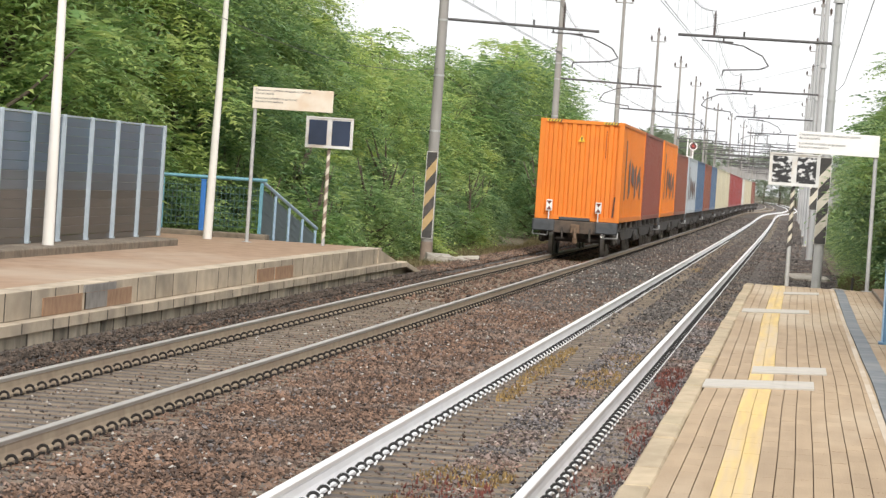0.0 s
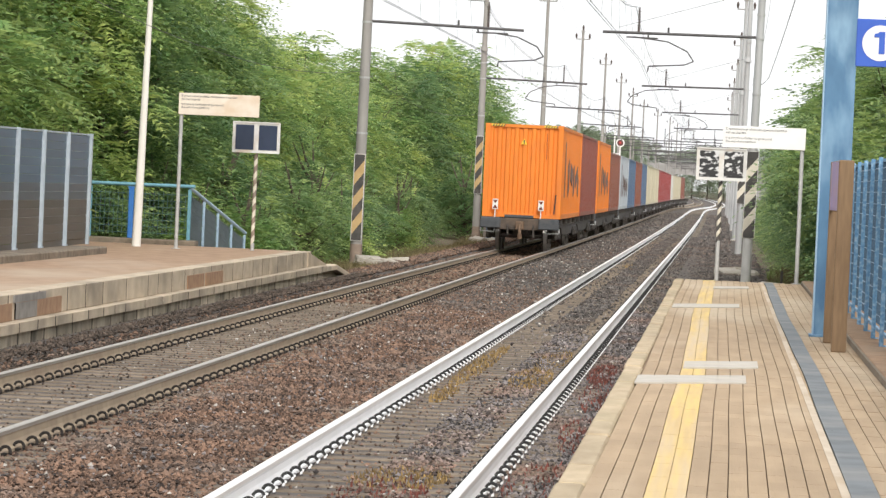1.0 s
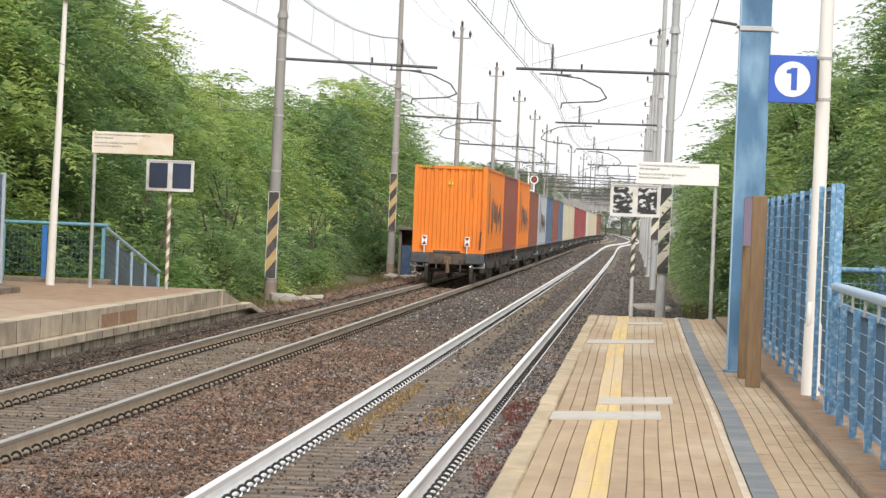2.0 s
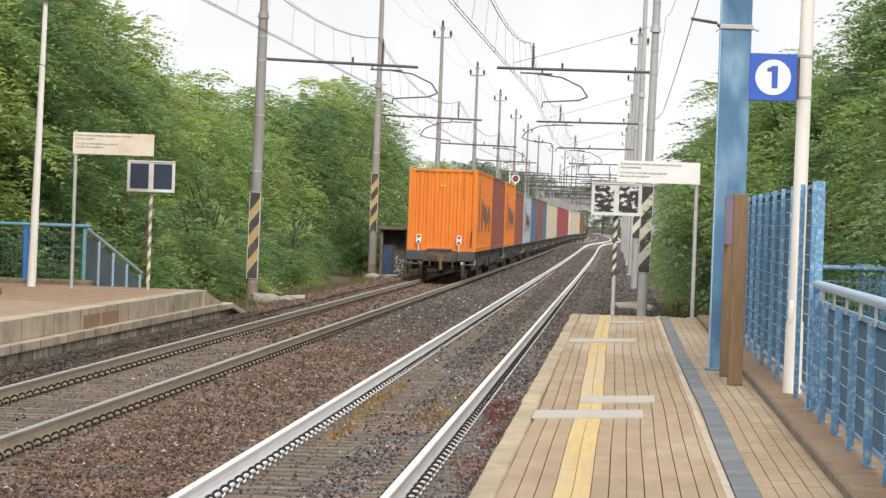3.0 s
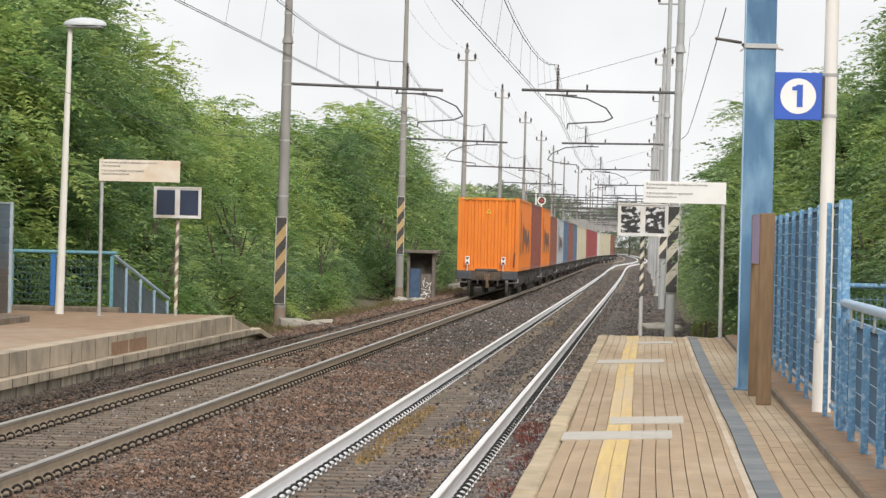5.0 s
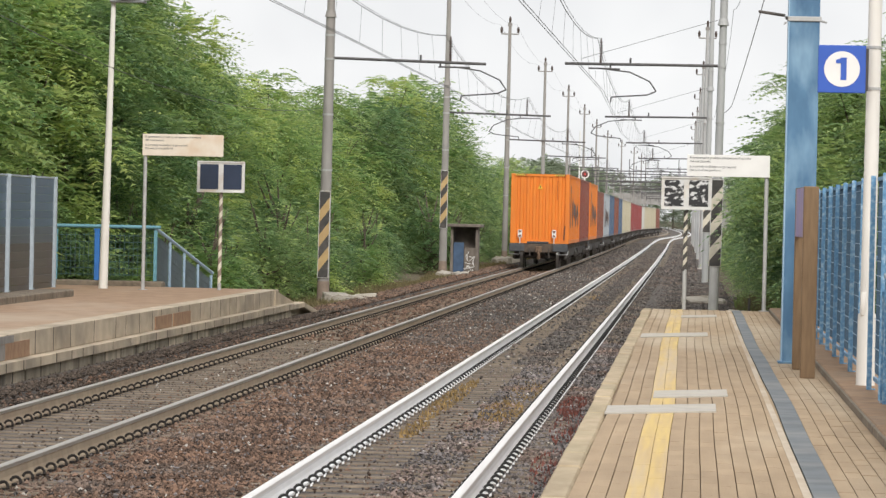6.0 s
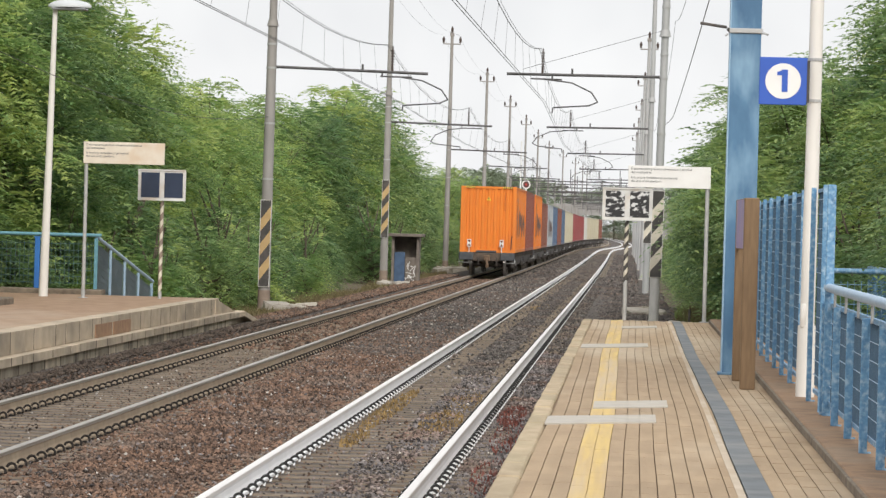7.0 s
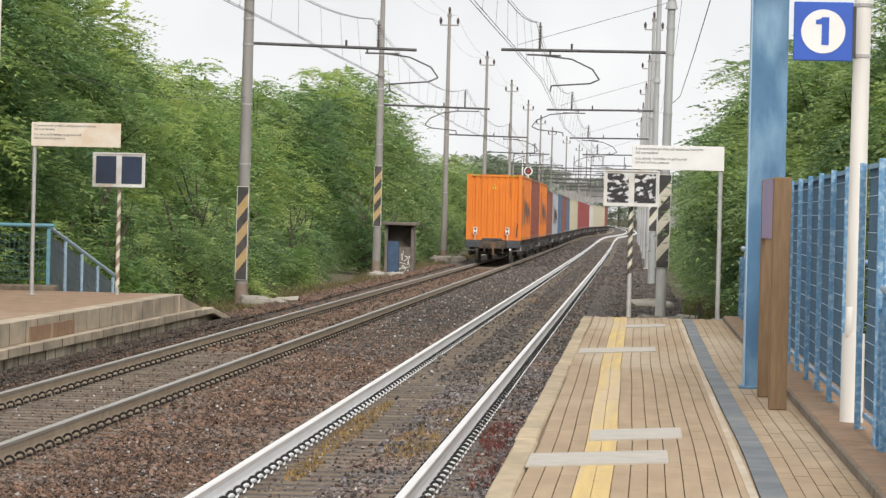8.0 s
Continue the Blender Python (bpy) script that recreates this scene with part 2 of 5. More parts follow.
M_LEAF = mat("leaf_green", (0.41, 0.525, 0.182), (0.22, 0.355, 0.125), 0.5, scale=0.9, ramp_at=(0.42, 0.58), island=0.18, obj_rand=0.26, hue=0.018, translucent=0.48, spec=0.3,
             dirt=(0.37, 0.455, 0.145), dscale=0.45, damt=0.85)
M_LEAF_D = mat("leaf_green_deep", (0.33, 0.45, 0.175), (0.165, 0.275, 0.115), 0.5, scale=0.9, ramp_at=(0.42, 0.58), island=0.18, obj_rand=0.28, hue=0.018, translucent=0.46, spec=0.3,
               dirt=(0.27, 0.375, 0.135), dscale=0.45, damt=0.85)
# distance haze mixed into the leaf colour: greyer and paler green
M_LEAF_FAR = mat("leaf_hazed", (0.27, 0.325, 0.21), (0.18, 0.225, 0.155), 0.6, scale=0.5, island=0.2, obj_rand=0.2, translucent=0.3, spec=0.2)
M_WEED = mat("weed_ochre", (0.34, 0.225, 0.085), (0.21, 0.14, 0.06), 0.8, scale=2, island=0.4, translucent=0.2)
M_VERGE = mat("verge_straw", (0.22, 0.165, 0.08), (0.12, 0.115, 0.05), 0.85, scale=0.8, island=0.4, translucent=0.2)
M_HERB = mat("herb_green", (0.24, 0.30, 0.09), (0.13, 0.18, 0.06), 0.7, scale=0.9, island=0.4, translucent=0.3)
M_WEEDR = mat("weed_red", (0.23, 0.07, 0.052), (0.13, 0.05, 0.04), 0.8, scale=2, island=0.45, translucent=0.2)
M_STONE_P = mat("ballast_stone_pale", (0.48, 0.45, 0.41), (0.33, 0.30, 0.27), 0.9, scale=1.3, island=0.4)
M_DECK = mat("wagon_frame", (0.060, 0.052, 0.047), (0.035, 0.031, 0.028), 0.75, scale=6, dirt=(0.11, 0.085, 0.065), dscale=1.5)
M_BUFFER = mat("wagon_end_grey", (0.075, 0.08, 0.09), (0.048, 0.052, 0.058), 0.65, scale=5, dirt=(0.09, 0.075, 0.06), dscale=2.5)
M_HEADSTOCK = mat("wagon_end_brown", (0.115, 0.085, 0.065), (0.06, 0.047, 0.038), 0.8, scale=5, dirt=(0.16, 0.11, 0.075), dscale=2.2)
M_COUPLING = mat("coupling_rust", (0.20, 0.125, 0.075), (0.10, 0.065, 0.045), 0.75, scale=9)
M_WHEEL = mat("wheel_steel", (0.10, 0.085, 0.075), (0.06, 0.05, 0.045), 0.55, 0.5, scale=9)
M_TREAD = mat("wheel_tread", (0.45, 0.43, 0.42), (0.35, 0.33, 0.32), 0.3, 0.9)
M_CONC = mat("concrete_old", (0.23, 0.195, 0.165), (0.13, 0.11, 0.095), 0.9, scale=4, bump=0.3, dirt=(0.12, 0.10, 0.09), dscale=1.5)
M_HUTIN = mat("hut_blue_door", (0.06, 0.11, 0.20), (0.04, 0.075, 0.14), 0.6, scale=4)
M_REDLAMP = mat("signal_red", (0.30, 0.02, 0.02), (0.2, 0.015, 0.015), 0.3, emit=((1.0, 0.10, 0.08), 0.35))
M_LAMPHEAD = mat("lamp_head", (0.62, 0.64, 0.66), (0.54, 0.56, 0.58), 0.4, scale=4)
M_BRIDGE = mat("bridge_concrete", (0.36, 0.35, 0.34), (0.28, 0.27, 0.26), 0.9, scale=1)


# ---- building blocks ----
def box(bm, c, s, rz=0.0, bevel=0.0, rx=0.0, ry=0.0):
    m = pose(*c, rx, ry, rz) @ Matrix.Diagonal((*s, 1))
    vs = bmesh.ops.create_cube(bm, size=1.0, matrix=m)["verts"]
    if bevel:
        es = list({e for v in vs for e in v.link_edges})
        bmesh.ops.bevel(bm, geom=es, offset=bevel, segments=1, affect="EDGES")


def rod(bm, a, b, r, r2=None, seg=8, caps=True):
    a, b = Vector(a), Vector(b)
    d = b - a
    m = Matrix.Translation((a + b) / 2) @ d.to_track_quat("Z", "Y").to_matrix().to_4x4()
    bmesh.ops.create_cone(bm, cap_ends=caps, segments=seg, radius1=r, radius2=r if r2 is None else r2, depth=d.length, matrix=m)


def chain(bm, pts, r, seg=6):
    for a, b in zip(pts, pts[1:]):
        rod(bm, a, b, r, seg=seg)


def ball(bm, c, r, s=(1, 1, 1), sub=2):
    bmesh.ops.create_icosphere(bm, subdivisions=sub, radius=r, matrix=Matrix.Translation(c) @ Matrix.Diagonal((*s, 1)))


def mesh_of(name, bm, material, smooth=False):
    me = bpy.data.meshes.new(name)
    if smooth:
        bmesh.ops.split_edges(bm, edges=[e for e in bm.edges if any(len(f.verts) > 4 for f in e.link_faces)])
    bm.to_mesh(me)
    bm.free()
    for m in material if isinstance(material, (list, tuple)) else [material]:
        me.materials.append(m)
    if smooth:
        me.polygons.foreach_set("use_smooth", [len(p.vertices) < 5 for p in me.polygons])
    return me


def part(name, bm, material, parent=None, label="", smooth=False):
    ob = new(name, mesh_of(name, bm, material, smooth))
    if parent is not None:
        ob.parent = parent
    return tagged(ob, label)


def piece(name, me, parent, loc, rz=0.0):
    ob = new(name, me)
    ob.parent = parent
    ob.location = loc
    if rz:
        ob.rotation_euler = (0, 0, rz)
    return ob


def thing(name, loc, label, category, group="", kind="", rz=0.0):
    ob = new(name)
    ob.location = loc
    ob.rotation_euler = (0, 0, radians(rz))
    return tagged(ob, label, category, group, kind)


def raw_mesh(name, verts, faces, material):
    me = bpy.data.meshes.new(name)
    verts, faces = np.asarray(verts, dtype=np.float32), np.asarray(faces, dtype=np.int32)
    k = faces.shape[1]
    me.vertices.add(len(verts))
    me.vertices.foreach_set("co", verts.ravel())
    me.loops.add(faces.size)
    me.loops.foreach_set("vertex_index", faces.ravel())
    me.polygons.add(len(faces))
    me.polygons.foreach_set("loop_start", np.arange(0, faces.size, k, dtype=np.int32))
    me.polygons.foreach_set("use_smooth", [False] * len(faces))
    me.update(calc_edges=True)
    me.validate()
    for m in material if isinstance(material, (list, tuple)) else [material]:
        me.materials.append(m)
    return me


def letters(name, body, size, material, parent, m, bold=0.0):
    cu = bpy.data.curves.new(name, "FONT")
    cu.body, cu.size, cu.extrude, cu.offset = body, size, 0.002, bold
    cu.materials.append(material)
    ob = new(name, cu)
    ob.parent = parent
    ob.matrix_basis = m
    return ob


# ---- plan: the line of the two tracks ----
X1, X2 = -2.46, -6.29
BEND = ((0, 0), (130, 0), (250, -0.14), (355, -0.42), (400, -0.2), (470, 1.2), (560, 1.7), (700, 0.5), (1050, -6.0), (1500, -22))


def shift(y):
    """Sideways offset of both tracks at y: a smooth curve through BEND."""
    if y <= BEND[0][0]:
        return 0.0
    for i in range(len(BEND) - 1):
        (a, p), (b, q) = BEND[i], BEND[i + 1]
        if y <= b:
            (a0, p0), (b1, q1) = BEND[max(i - 1, 0)], BEND[min(i + 2, len(BEND) - 1)]
            u, w = (y - a) / (b - a), b - a
            m0, m1 = (q - p0) / (b - a0) * w, (q1 - p) / (b1 - a) * w
            if i == 0:
                m0 = m1 = 0.0
            elif i == 1:
                m0 = 0.0
            return p * (2 * u ** 3 - 3 * u * u + 1) + m0 * (u ** 3 - 2 * u * u + u) + q * (3 * u * u - 2 * u ** 3) + m1 * (u ** 3 - u * u)
    return BEND[-1][1]


def sweep(name, profile, x0, ys, material, parent=None, closed=True):
    n = len(profile)
    verts = [(x0 + shift(y) + px, y, pz) for y in ys for px, pz in profile]
    faces = []
    for i in range(len(ys) - 1):
        for j in range(n if closed else n - 1):
            k = (j + 1) % n
            faces.append((i * n + j, i * n + k, (i + 1) * n + k, (i + 1) * n + j))
    ob = new(name, raw_mesh(name, verts, faces, material))
    if parent is not None:
        ob.parent = parent
    return ob


YS = list(range(-12, 130, 10)) + list(range(130, 620, 5)) + list(range(620, 1300, 20))

# ground: one sheet to the horizon
gx = [-3000, -600, -120, -60, -40, -30, -22, -16, -12.5, -10, -8.6, -5, 0, 1.6, 2.4, 3.2, 5, 8, 12, 20, 40, 100, 600, 3000]
gy = [-400, -60, -20, 0, 20, 40, 55, 64, 72, 80, 90, 100, 120, 140, 170, 200, 240, 300, 380, 480, 620, 900, 1500, 4500]


def ground_z(x, y):
    z = -0.42
    if x < -9.4:
        z = -0.36 + 0.07 * min(-9.4 - x, 25) + 0.10 * noise.noise((x * 0.4, y * 0.2, 0))
    if x > 1.2:
        z = -0.36 + 0.05 * min(x - 1.2, 20)
    return z


nv = len(gx)
ground = new("ground", raw_mesh("ground", [(x, y, ground_z(x, y)) for y in gy for x in gx],
                                [(j * nv + i, j * nv + i + 1, (j + 1) * nv + i + 1, (j + 1) * nv + i) for j in range(len(gy) - 1) for i in range(nv - 1)], M_GROUND))
tagged(ground, "earth and rough grass beside the railway line", "ground", kind="structure")

BED = [(-4.7, -0.42), (-4.1, -0.14), (-3.45, 0.01), (-3.05, -0.12), (-2.85, -0.188), (-1.83, -0.188), (-0.6, -0.188), (-0.3, -0.205), (0.5, -0.205), (0.75, -0.188), (2.0, -0.188), (3.2, -0.20), (4.6, -0.30), (6.1, -0.40)]
ballast = sweep("ballast", [(px - 2.0, pz) for px, pz in BED], X1, YS, M_BALLAST, closed=False)
tagged(ballast, "brown and grey crushed stone ballast bed under the tracks", "ballast", kind="structure")

# rails, sleepers, clips
HEAD = [(-0.036, -0.035), (-0.036, -0.006), (-0.028, 0.0), (0.028, 0.0), (0.036, -0.006), (0.036, -0.035)]
BODY = [(-0.036, -0.036), (0.036, -0.036), (0.034, -0.05), (0.040, -0.095), (0.055, -0.130), (0.084, -0.148), (0.084, -0.17), (-0.084, -0.17), (-0.084, -0.148), (-0.055, -0.130), (-0.040, -0.095), (-0.034, -0.05)]
PITCH, SLEEPERS, FIRST = 0.51, 290, 15.0


def sleeper_mesh():
    bm = bmesh.new()
    box(bm, (0, 0, -0.10), (2.4, 0.24, 0.18), bevel=0.03)
    return mesh_of("sleeper", bm, M_SLEEPER)


def clip_mesh(material, pad, name):
    """A bent spring clip: an arch that grips the foot of the rail, on a small shoulder."""
    bm = bmesh.new()
    pts = [Vector((0.016 + 0.042 * math.cos(a), 0.02 * math.sin(a), 0.004 + 0.042 * math.sin(a))) for a in [-0.3 + (math.pi + 0.6) * i / 10 for i in range(11)]]
    chain(bm, pts, 0.0125, 6)
    arch = len(bm.faces)
    box(bm, (-0.002, 0, -0.014), (0.05, 0.10, 0.018))
    for i, f in enumerate(bm.faces):
        f.material_index = 1 if i >= arch else 0
    return mesh_of(name, bm, [material, pad])


def make_track(x0, side_mat, head_mat, clip_mat, pad_mat, label):
    track = thing("railway_track", (0, 0, 0), label, "railway track", "parallel tracks", "structure")
    for s in (-1, 1):
        rail = sweep("rail", BODY, x0 + s * 0.7535, YS, side_mat, track)
        sweep("rail_head", HEAD, x0 + s * 0.7535, YS, head_mat, rail)
    me, mc = sleeper_mesh(), clip_mesh(clip_mat, pad_mat, "clip")
    for i in range(SLEEPERS):
        y = FIRST + i * PITCH
        sl = piece("sleeper", me, track, (x0 + shift(y), y, -0.168))
        for s in (-1, 1):
            for e in (-1, 1):
                piece("clip", mc, sl, (s * 0.7535 + e * 0.088, 0, 0.02), 0 if e > 0 else math.pi)
    verts, faces = [], []
    for y in [FIRST - PITCH * (i + 1) for i in range(50)] + [FIRST + PITCH * (SLEEPERS + i) for i in range(920)]:
        c = Vector((x0 + shift(y), y, 0))
        k = len(verts)
        for dx, dy, z in ((-1.2, -.11, -.17), (1.2, -.11, -.17), (1.2, .11, -.17), (-1.2, .11, -.17), (-1.2, -.14, -.3), (1.2, -.14, -.3), (1.2, .14, -.3), (-1.2, .14, -.3)):
            verts.append((c.x + dx, c.y + dy, z))
        faces += [(k, k + 1, k + 2, k + 3), (k + 4, k + 5, k + 1, k), (k + 5, k + 6, k + 2, k + 1), (k + 7, k + 4, k, k + 3)]
    cv, cf = [], []
    for i in range(270):
        y = FIRST + PITCH * (SLEEPERS + i)
        for s in (-1, 1):
            for e in (-1, 1):
                c, k = x0 + shift(y) + s * 0.7535 + e * 0.10, len(cv)
                cv += [(c + dx, y + dy, -0.168 + dz) for dz, w in ((0.0, 0.05), (0.055, 0.022)) for dx, dy in ((-w, -0.05), (w, -0.05), (w, 0.05), (-w, 0.05))]
                cf += [tuple(k + q for q in f) for f in ((4, 5, 6, 7), (0, 1, 5, 4), (1, 2, 6, 5), (2, 3, 7, 6), (3, 0, 4, 7))]
    fc = new("distant_clips", raw_mesh("distant_clips", cv, cf, clip_mat))
    fc.parent = track
    tagged(fc, kind="stuff")
    far = new("distant_sleepers", raw_mesh("distant_sleepers", verts, faces, M_SLEEPER_FAR))
    far.parent = track
    tagged(far, kind="stuff")
    return track


make_track(X1, M_RAIL_W, M_RAIL_HEADW, M_CLIPW, M_RAIL_W, "railway track with white painted rails on concrete sleepers")
make_track(X2, M_RAIL_B, M_RAIL_HEAD, M_CLIP, M_CLIP, "railway track with dusty brown rails on concrete sleepers")

# loose ballast stones
OCT_V = np.array([(1, 0, 0), (-1, 0, 0), (0, 1, 0), (0, -1, 0), (0, 0, 1), (0, 0, -1)], dtype=np.float32)
OCT_F = np.array([(0, 2, 4), (2, 1, 4), (1, 3, 4), (3, 0, 4), (2, 0, 5), (1, 2, 5), (3, 1, 5), (0, 3, 5)], dtype=np.int32)


def stones(name, rng, zones, material, label):
    """zones: (x0, x1, y0, y1, per square metre, size, height)."""
    vs, fs, k = [], [], 0
    for xa, xb, ya, yb, dens, size, z in zones:
        n = int((xb - xa) * (yb - ya) * dens)
        p = np.stack([rng.uniform(xa, xb, n), rng.uniform(ya, yb, n), np.full(n, z) + rng.uniform(-0.012, 0.018, n)], 1)
        sc = size * rng.uniform(0.45, 1.0, (n, 1, 3)) * rng.choice([0.8, 1.0, 1.5], (n, 1, 1), p=[0.5, 0.35, 0.15]) * np.array([1, 1, 0.8])
        v = OCT_V[None] * sc + rng.uniform(-0.35, 0.35, (n, 6, 3)) * size * 0.9
        a = rng.uniform(0, 6.28, n)
        c, s = np.cos(a)[:, None], np.sin(a)[:, None]
        v = np.stack([v[..., 0] * c - v[..., 1] * s, v[..., 0] * s + v[..., 1] * c, v[..., 2]], 2) + p[:, None]
        vs.append(v.reshape(-1, 3))
        fs.append((OCT_F[None] + (np.arange(n) * 6)[:, None, None] + k).reshape(-1, 3))
        k += n * 6
    ob = new(name, raw_mesh(name, np.concatenate(vs), np.concatenate(fs), material))
    return tagged(ob, label, "ballast stones", kind="stuff")


rng = np.random.default_rng(3)
A0, A1 = X2 + 0.83, X1 - 0.83
stones("rusty_ballast_stones", rng,
       [(A0, A1, -11, 18, 160, 0.032, -0.195), (A0 + 0.35, A1 - 0.35, 18, 40, 780, 0.025, -0.195), (A0 + 0.3, A1 - 0.3, 40, 75, 330, 0.032, -0.197), (A0, A1, 75, 150, 26, 0.045, -0.20),
        (A0, A0 + 0.5, 22, 40, 420, 0.025, -0.19), (A1 - 0.5, A1, 18, 40, 420, 0.025, -0.19), (A0, A0 + 0.4, 40, 75, 220, 0.03, -0.19), (A1 - 0.4, A1, 40, 75, 220, 0.03, -0.19),
        (X2 - 0.62, X2 + 0.62, 26, 60, 12, 0.017, -0.182), (X2 - 0.3, X2 + 0.35, 36, 60, 26, 0.02, -0.178), (-7.95, -7.13, 28, 74, 40, 0.025, -0.06),
        (X2 - 0.62, X2 + 0.62, 60, 150, 45, 0.045, -0.18), (-8.55, -8.2, 74, 150, 150, 0.05, -0.08), (-8.25, -7.6, 73, 150, 210, 0.045, -0.02), (-7.6, -7.15, 73, 150, 170, 0.045, -0.12), (X1 - 0.6, X1 + 0.6, 18, 40, 36, 0.018, -0.178)],
       M_STONE_B, "rust-brown crushed stones between the tracks")
stones("dark_ballast_stones", rng, [(-7.95, -7.55, 28, 74, 420, 0.027, -0.015), (-7.6, -7.3, 28, 74, 400, 0.026, -0.085), (-7.35, -7.13, 28, 74, 380, 0.025, -0.155), (X2 - 0.62, X2 + 0.62, 26, 60, 45, 0.017, -0.186)],
       M_STONE_D, "dark crushed stones along the platform foot and between the brown rails")
stones("grey_ballast_stones", rng,
       [(X1 + 0.85, -0.83, -11, 17, 150, 0.032, -0.195), (X1 - 0.6, X1 + 0.6, -11, 18, 70, 0.03, -0.185), (X1 - 0.10, X1 + 0.42, 26, 34, 330, 0.025, -0.18), (X1 - 0.15, X1 + 0.3, 18, 26, 150, 0.025, -0.18), (X1 + 0.0, X1 + 0.5, 34, 52, 190, 0.028, -0.18), (X1 - 0.62, X1 + 0.62, 18, 52, 28, 0.02, -0.18),
        (X1 + 0.85, -0.83, 17, 40, 700, 0.025, -0.195), (X1 + 0.85, -0.83, 40, 62, 330, 0.031, -0.20), (X1 + 0.84, X1 + 1.3, 40, 62, 130, 0.03, -0.172), (A0, A1, 18, 60, 30, 0.022, -0.18), (1.1, 1.8, 61, 112, 55, 0.04, -0.345), (1.8, 2.8, 61, 112, 25, 0.04, -0.30)],
       M_STONE_G, "grey and purplish crushed stones on the track bed")
stones("sooty_ballast_stones", rng,
       [(X1 - 0.2, X1 + 0.35, 52, 150, 110, 0.04, -0.175), (X1 - 0.62, X1 + 0.62, 52, 150, 14, 0.04, -0.175), (X1 + 0.84, X1 + 1.3, 62, 165, 60, 0.04, -0.172), (X1 + 0.85, 1.2, 60, 130, 110, 0.045, -0.25), (A0, A1, 60, 75, 120, 0.04, -0.19), (A0, A1, 75, 150, 110, 0.045, -0.19),
        (A0, A1, 150, 330, 16, 0.09, -0.20), (X1 - 0.65, X1 + 0.65, 150, 330, 14, 0.08, -0.19), (X1 + 0.85, 0.3, 120, 330, 16, 0.09, -0.24), (X2 - 1.6, X2 - 0.85, 150, 330, 12, 0.09, -0.24)],
       M_STONE_F, "dark sooty crushed stones further along the line")
stones("pale_ballast_stones", rng, [(A0, A1, 18, 60, 4, 0.022, -0.172), (X1 + 0.85, -0.85, 18, 60, 5, 0.022, -0.172), (X1 - 0.6, X1 + 0.6, 18, 60, 3, 0.02, -0.16), (X2 - 0.6, X2 + 0.6, 26, 70, 3, 0.02, -0.16), (A0, A1, 60, 150, 2.5, 0.035, -0.175)],
       M_STONE_P, "scattered pale crushed stones on the ballast")


def blades(name, rng, spots, material, label, h=0.10, z=-0.19):
    vs, fs = [], []
    for x, y, rx, ry, n in spots:
        for i in range(int(n * 1.6)):
            a, r = rng.uniform(0, 6.28), math.sqrt(rng.uniform())
            px, py = x + rx * r * math.cos(a), y + ry * r * math.sin(a)
            b, hh, w = rng.uniform(0, 6.28), h * rng.uniform(0.3, 1.2), 0.014
            lean = rng.uniform(0.2, 0.8) * hh
            k = len(vs)
            vs += [(px - w * math.sin(b), py + w * math.cos(b), z), (px + w * math.sin(b), py - w * math.cos(b), z), (px + lean * math.cos(b), py + lean * math.sin(b), z + 0.01 + hh)]
            fs.append((k, k + 1, k + 2))
    return tagged(new(name, raw_mesh(name, vs, fs, material)), label, "weeds", kind="stuff")


blades("dry_weeds", rng, [(X1 + 0.30, 39.5, 0.24, 2.2, 420), (X1 - 0.46, 42, 0.14, 5, 420), (X1 - 0.42, 36, 0.12, 1.5, 150), (X1 + 0.35, 44, 0.2, 3, 200), (X1 + 0.1, 25.5, 0.38, 0.9, 260), (X1 - 0.1, 22.8, 0.3, 0.9, 200), (X1 - 0.1, 98, 0.3, 3, 200)], M_WEED, "dry ochre weeds between the white rails", 0.04)
blades("red_weeds", rng, [(X1 + 1.2, 37, 0.20, 3.0, 120), (X1 + 1.08, 41, 0.16, 2.2, 420), (X1 + 1.15, 25, 0.25, 2.6, 90), (X1 + 0.1, 24, 0.35, 1.6, 160), (X1 + 1.25, 31, 0.2, 2.4, 120), (X1 + 1.2, 21, 0.2, 1.5, 160)], M_WEEDR, "low red stonecrop on the ballast beside the platform", 0.05)
blades("verge_grass", rng, [(-9.4, 82, 0.9, 9, 1500), (-9.2, 104, 0.9, 11, 1300), (-9.3, 140, 0.9, 20, 1500), (2.3, 72, 0.7, 11, 2200), (2.1, 92, 0.6, 12, 2200), (1.5, 84, 0.4, 9, 500)], M_VERGE, "tufts of dry rough grass on the verge", 0.3, -0.33)
blades("lineside_straw", rng, [(-8.65, 82, 0.45, 8, 1700), (-8.7, 101, 0.45, 11, 1700), (-8.8, 118, 0.4, 6, 700), (-8.9, 146, 0.5, 16, 1500), (-8.9, 178, 0.5, 16, 1000)], M_VERGE, "dry straw and dead grass beside the ballast", 0.16, -0.15)
blades("low_herbs", rng, [(2.5, 70, 0.5, 9, 2200), (2.4, 86, 0.5, 9, 1800), (1.6, 76, 0.5, 14, 1600), (1.9, 95, 0.6, 14, 1600), (-9.9, 78, 0.7, 7, 1300), (-10.2, 100, 0.7, 14, 1300)], M_HERB, "low green herbs at the foot of the trees", 0.24, -0.34)

# ---- platform one ----
PX0, PX1, PY1, PZ = -0.81, 1.385, 59.6, 0.55
COPE = 0.158


def wander(y):
    """Sideways drift of the paving rows, which were not laid quite straight."""
    return 0.012 * math.sin(y * 0.24 + 0.6) + 0.004 * math.sin(y * 0.7) + 0.006



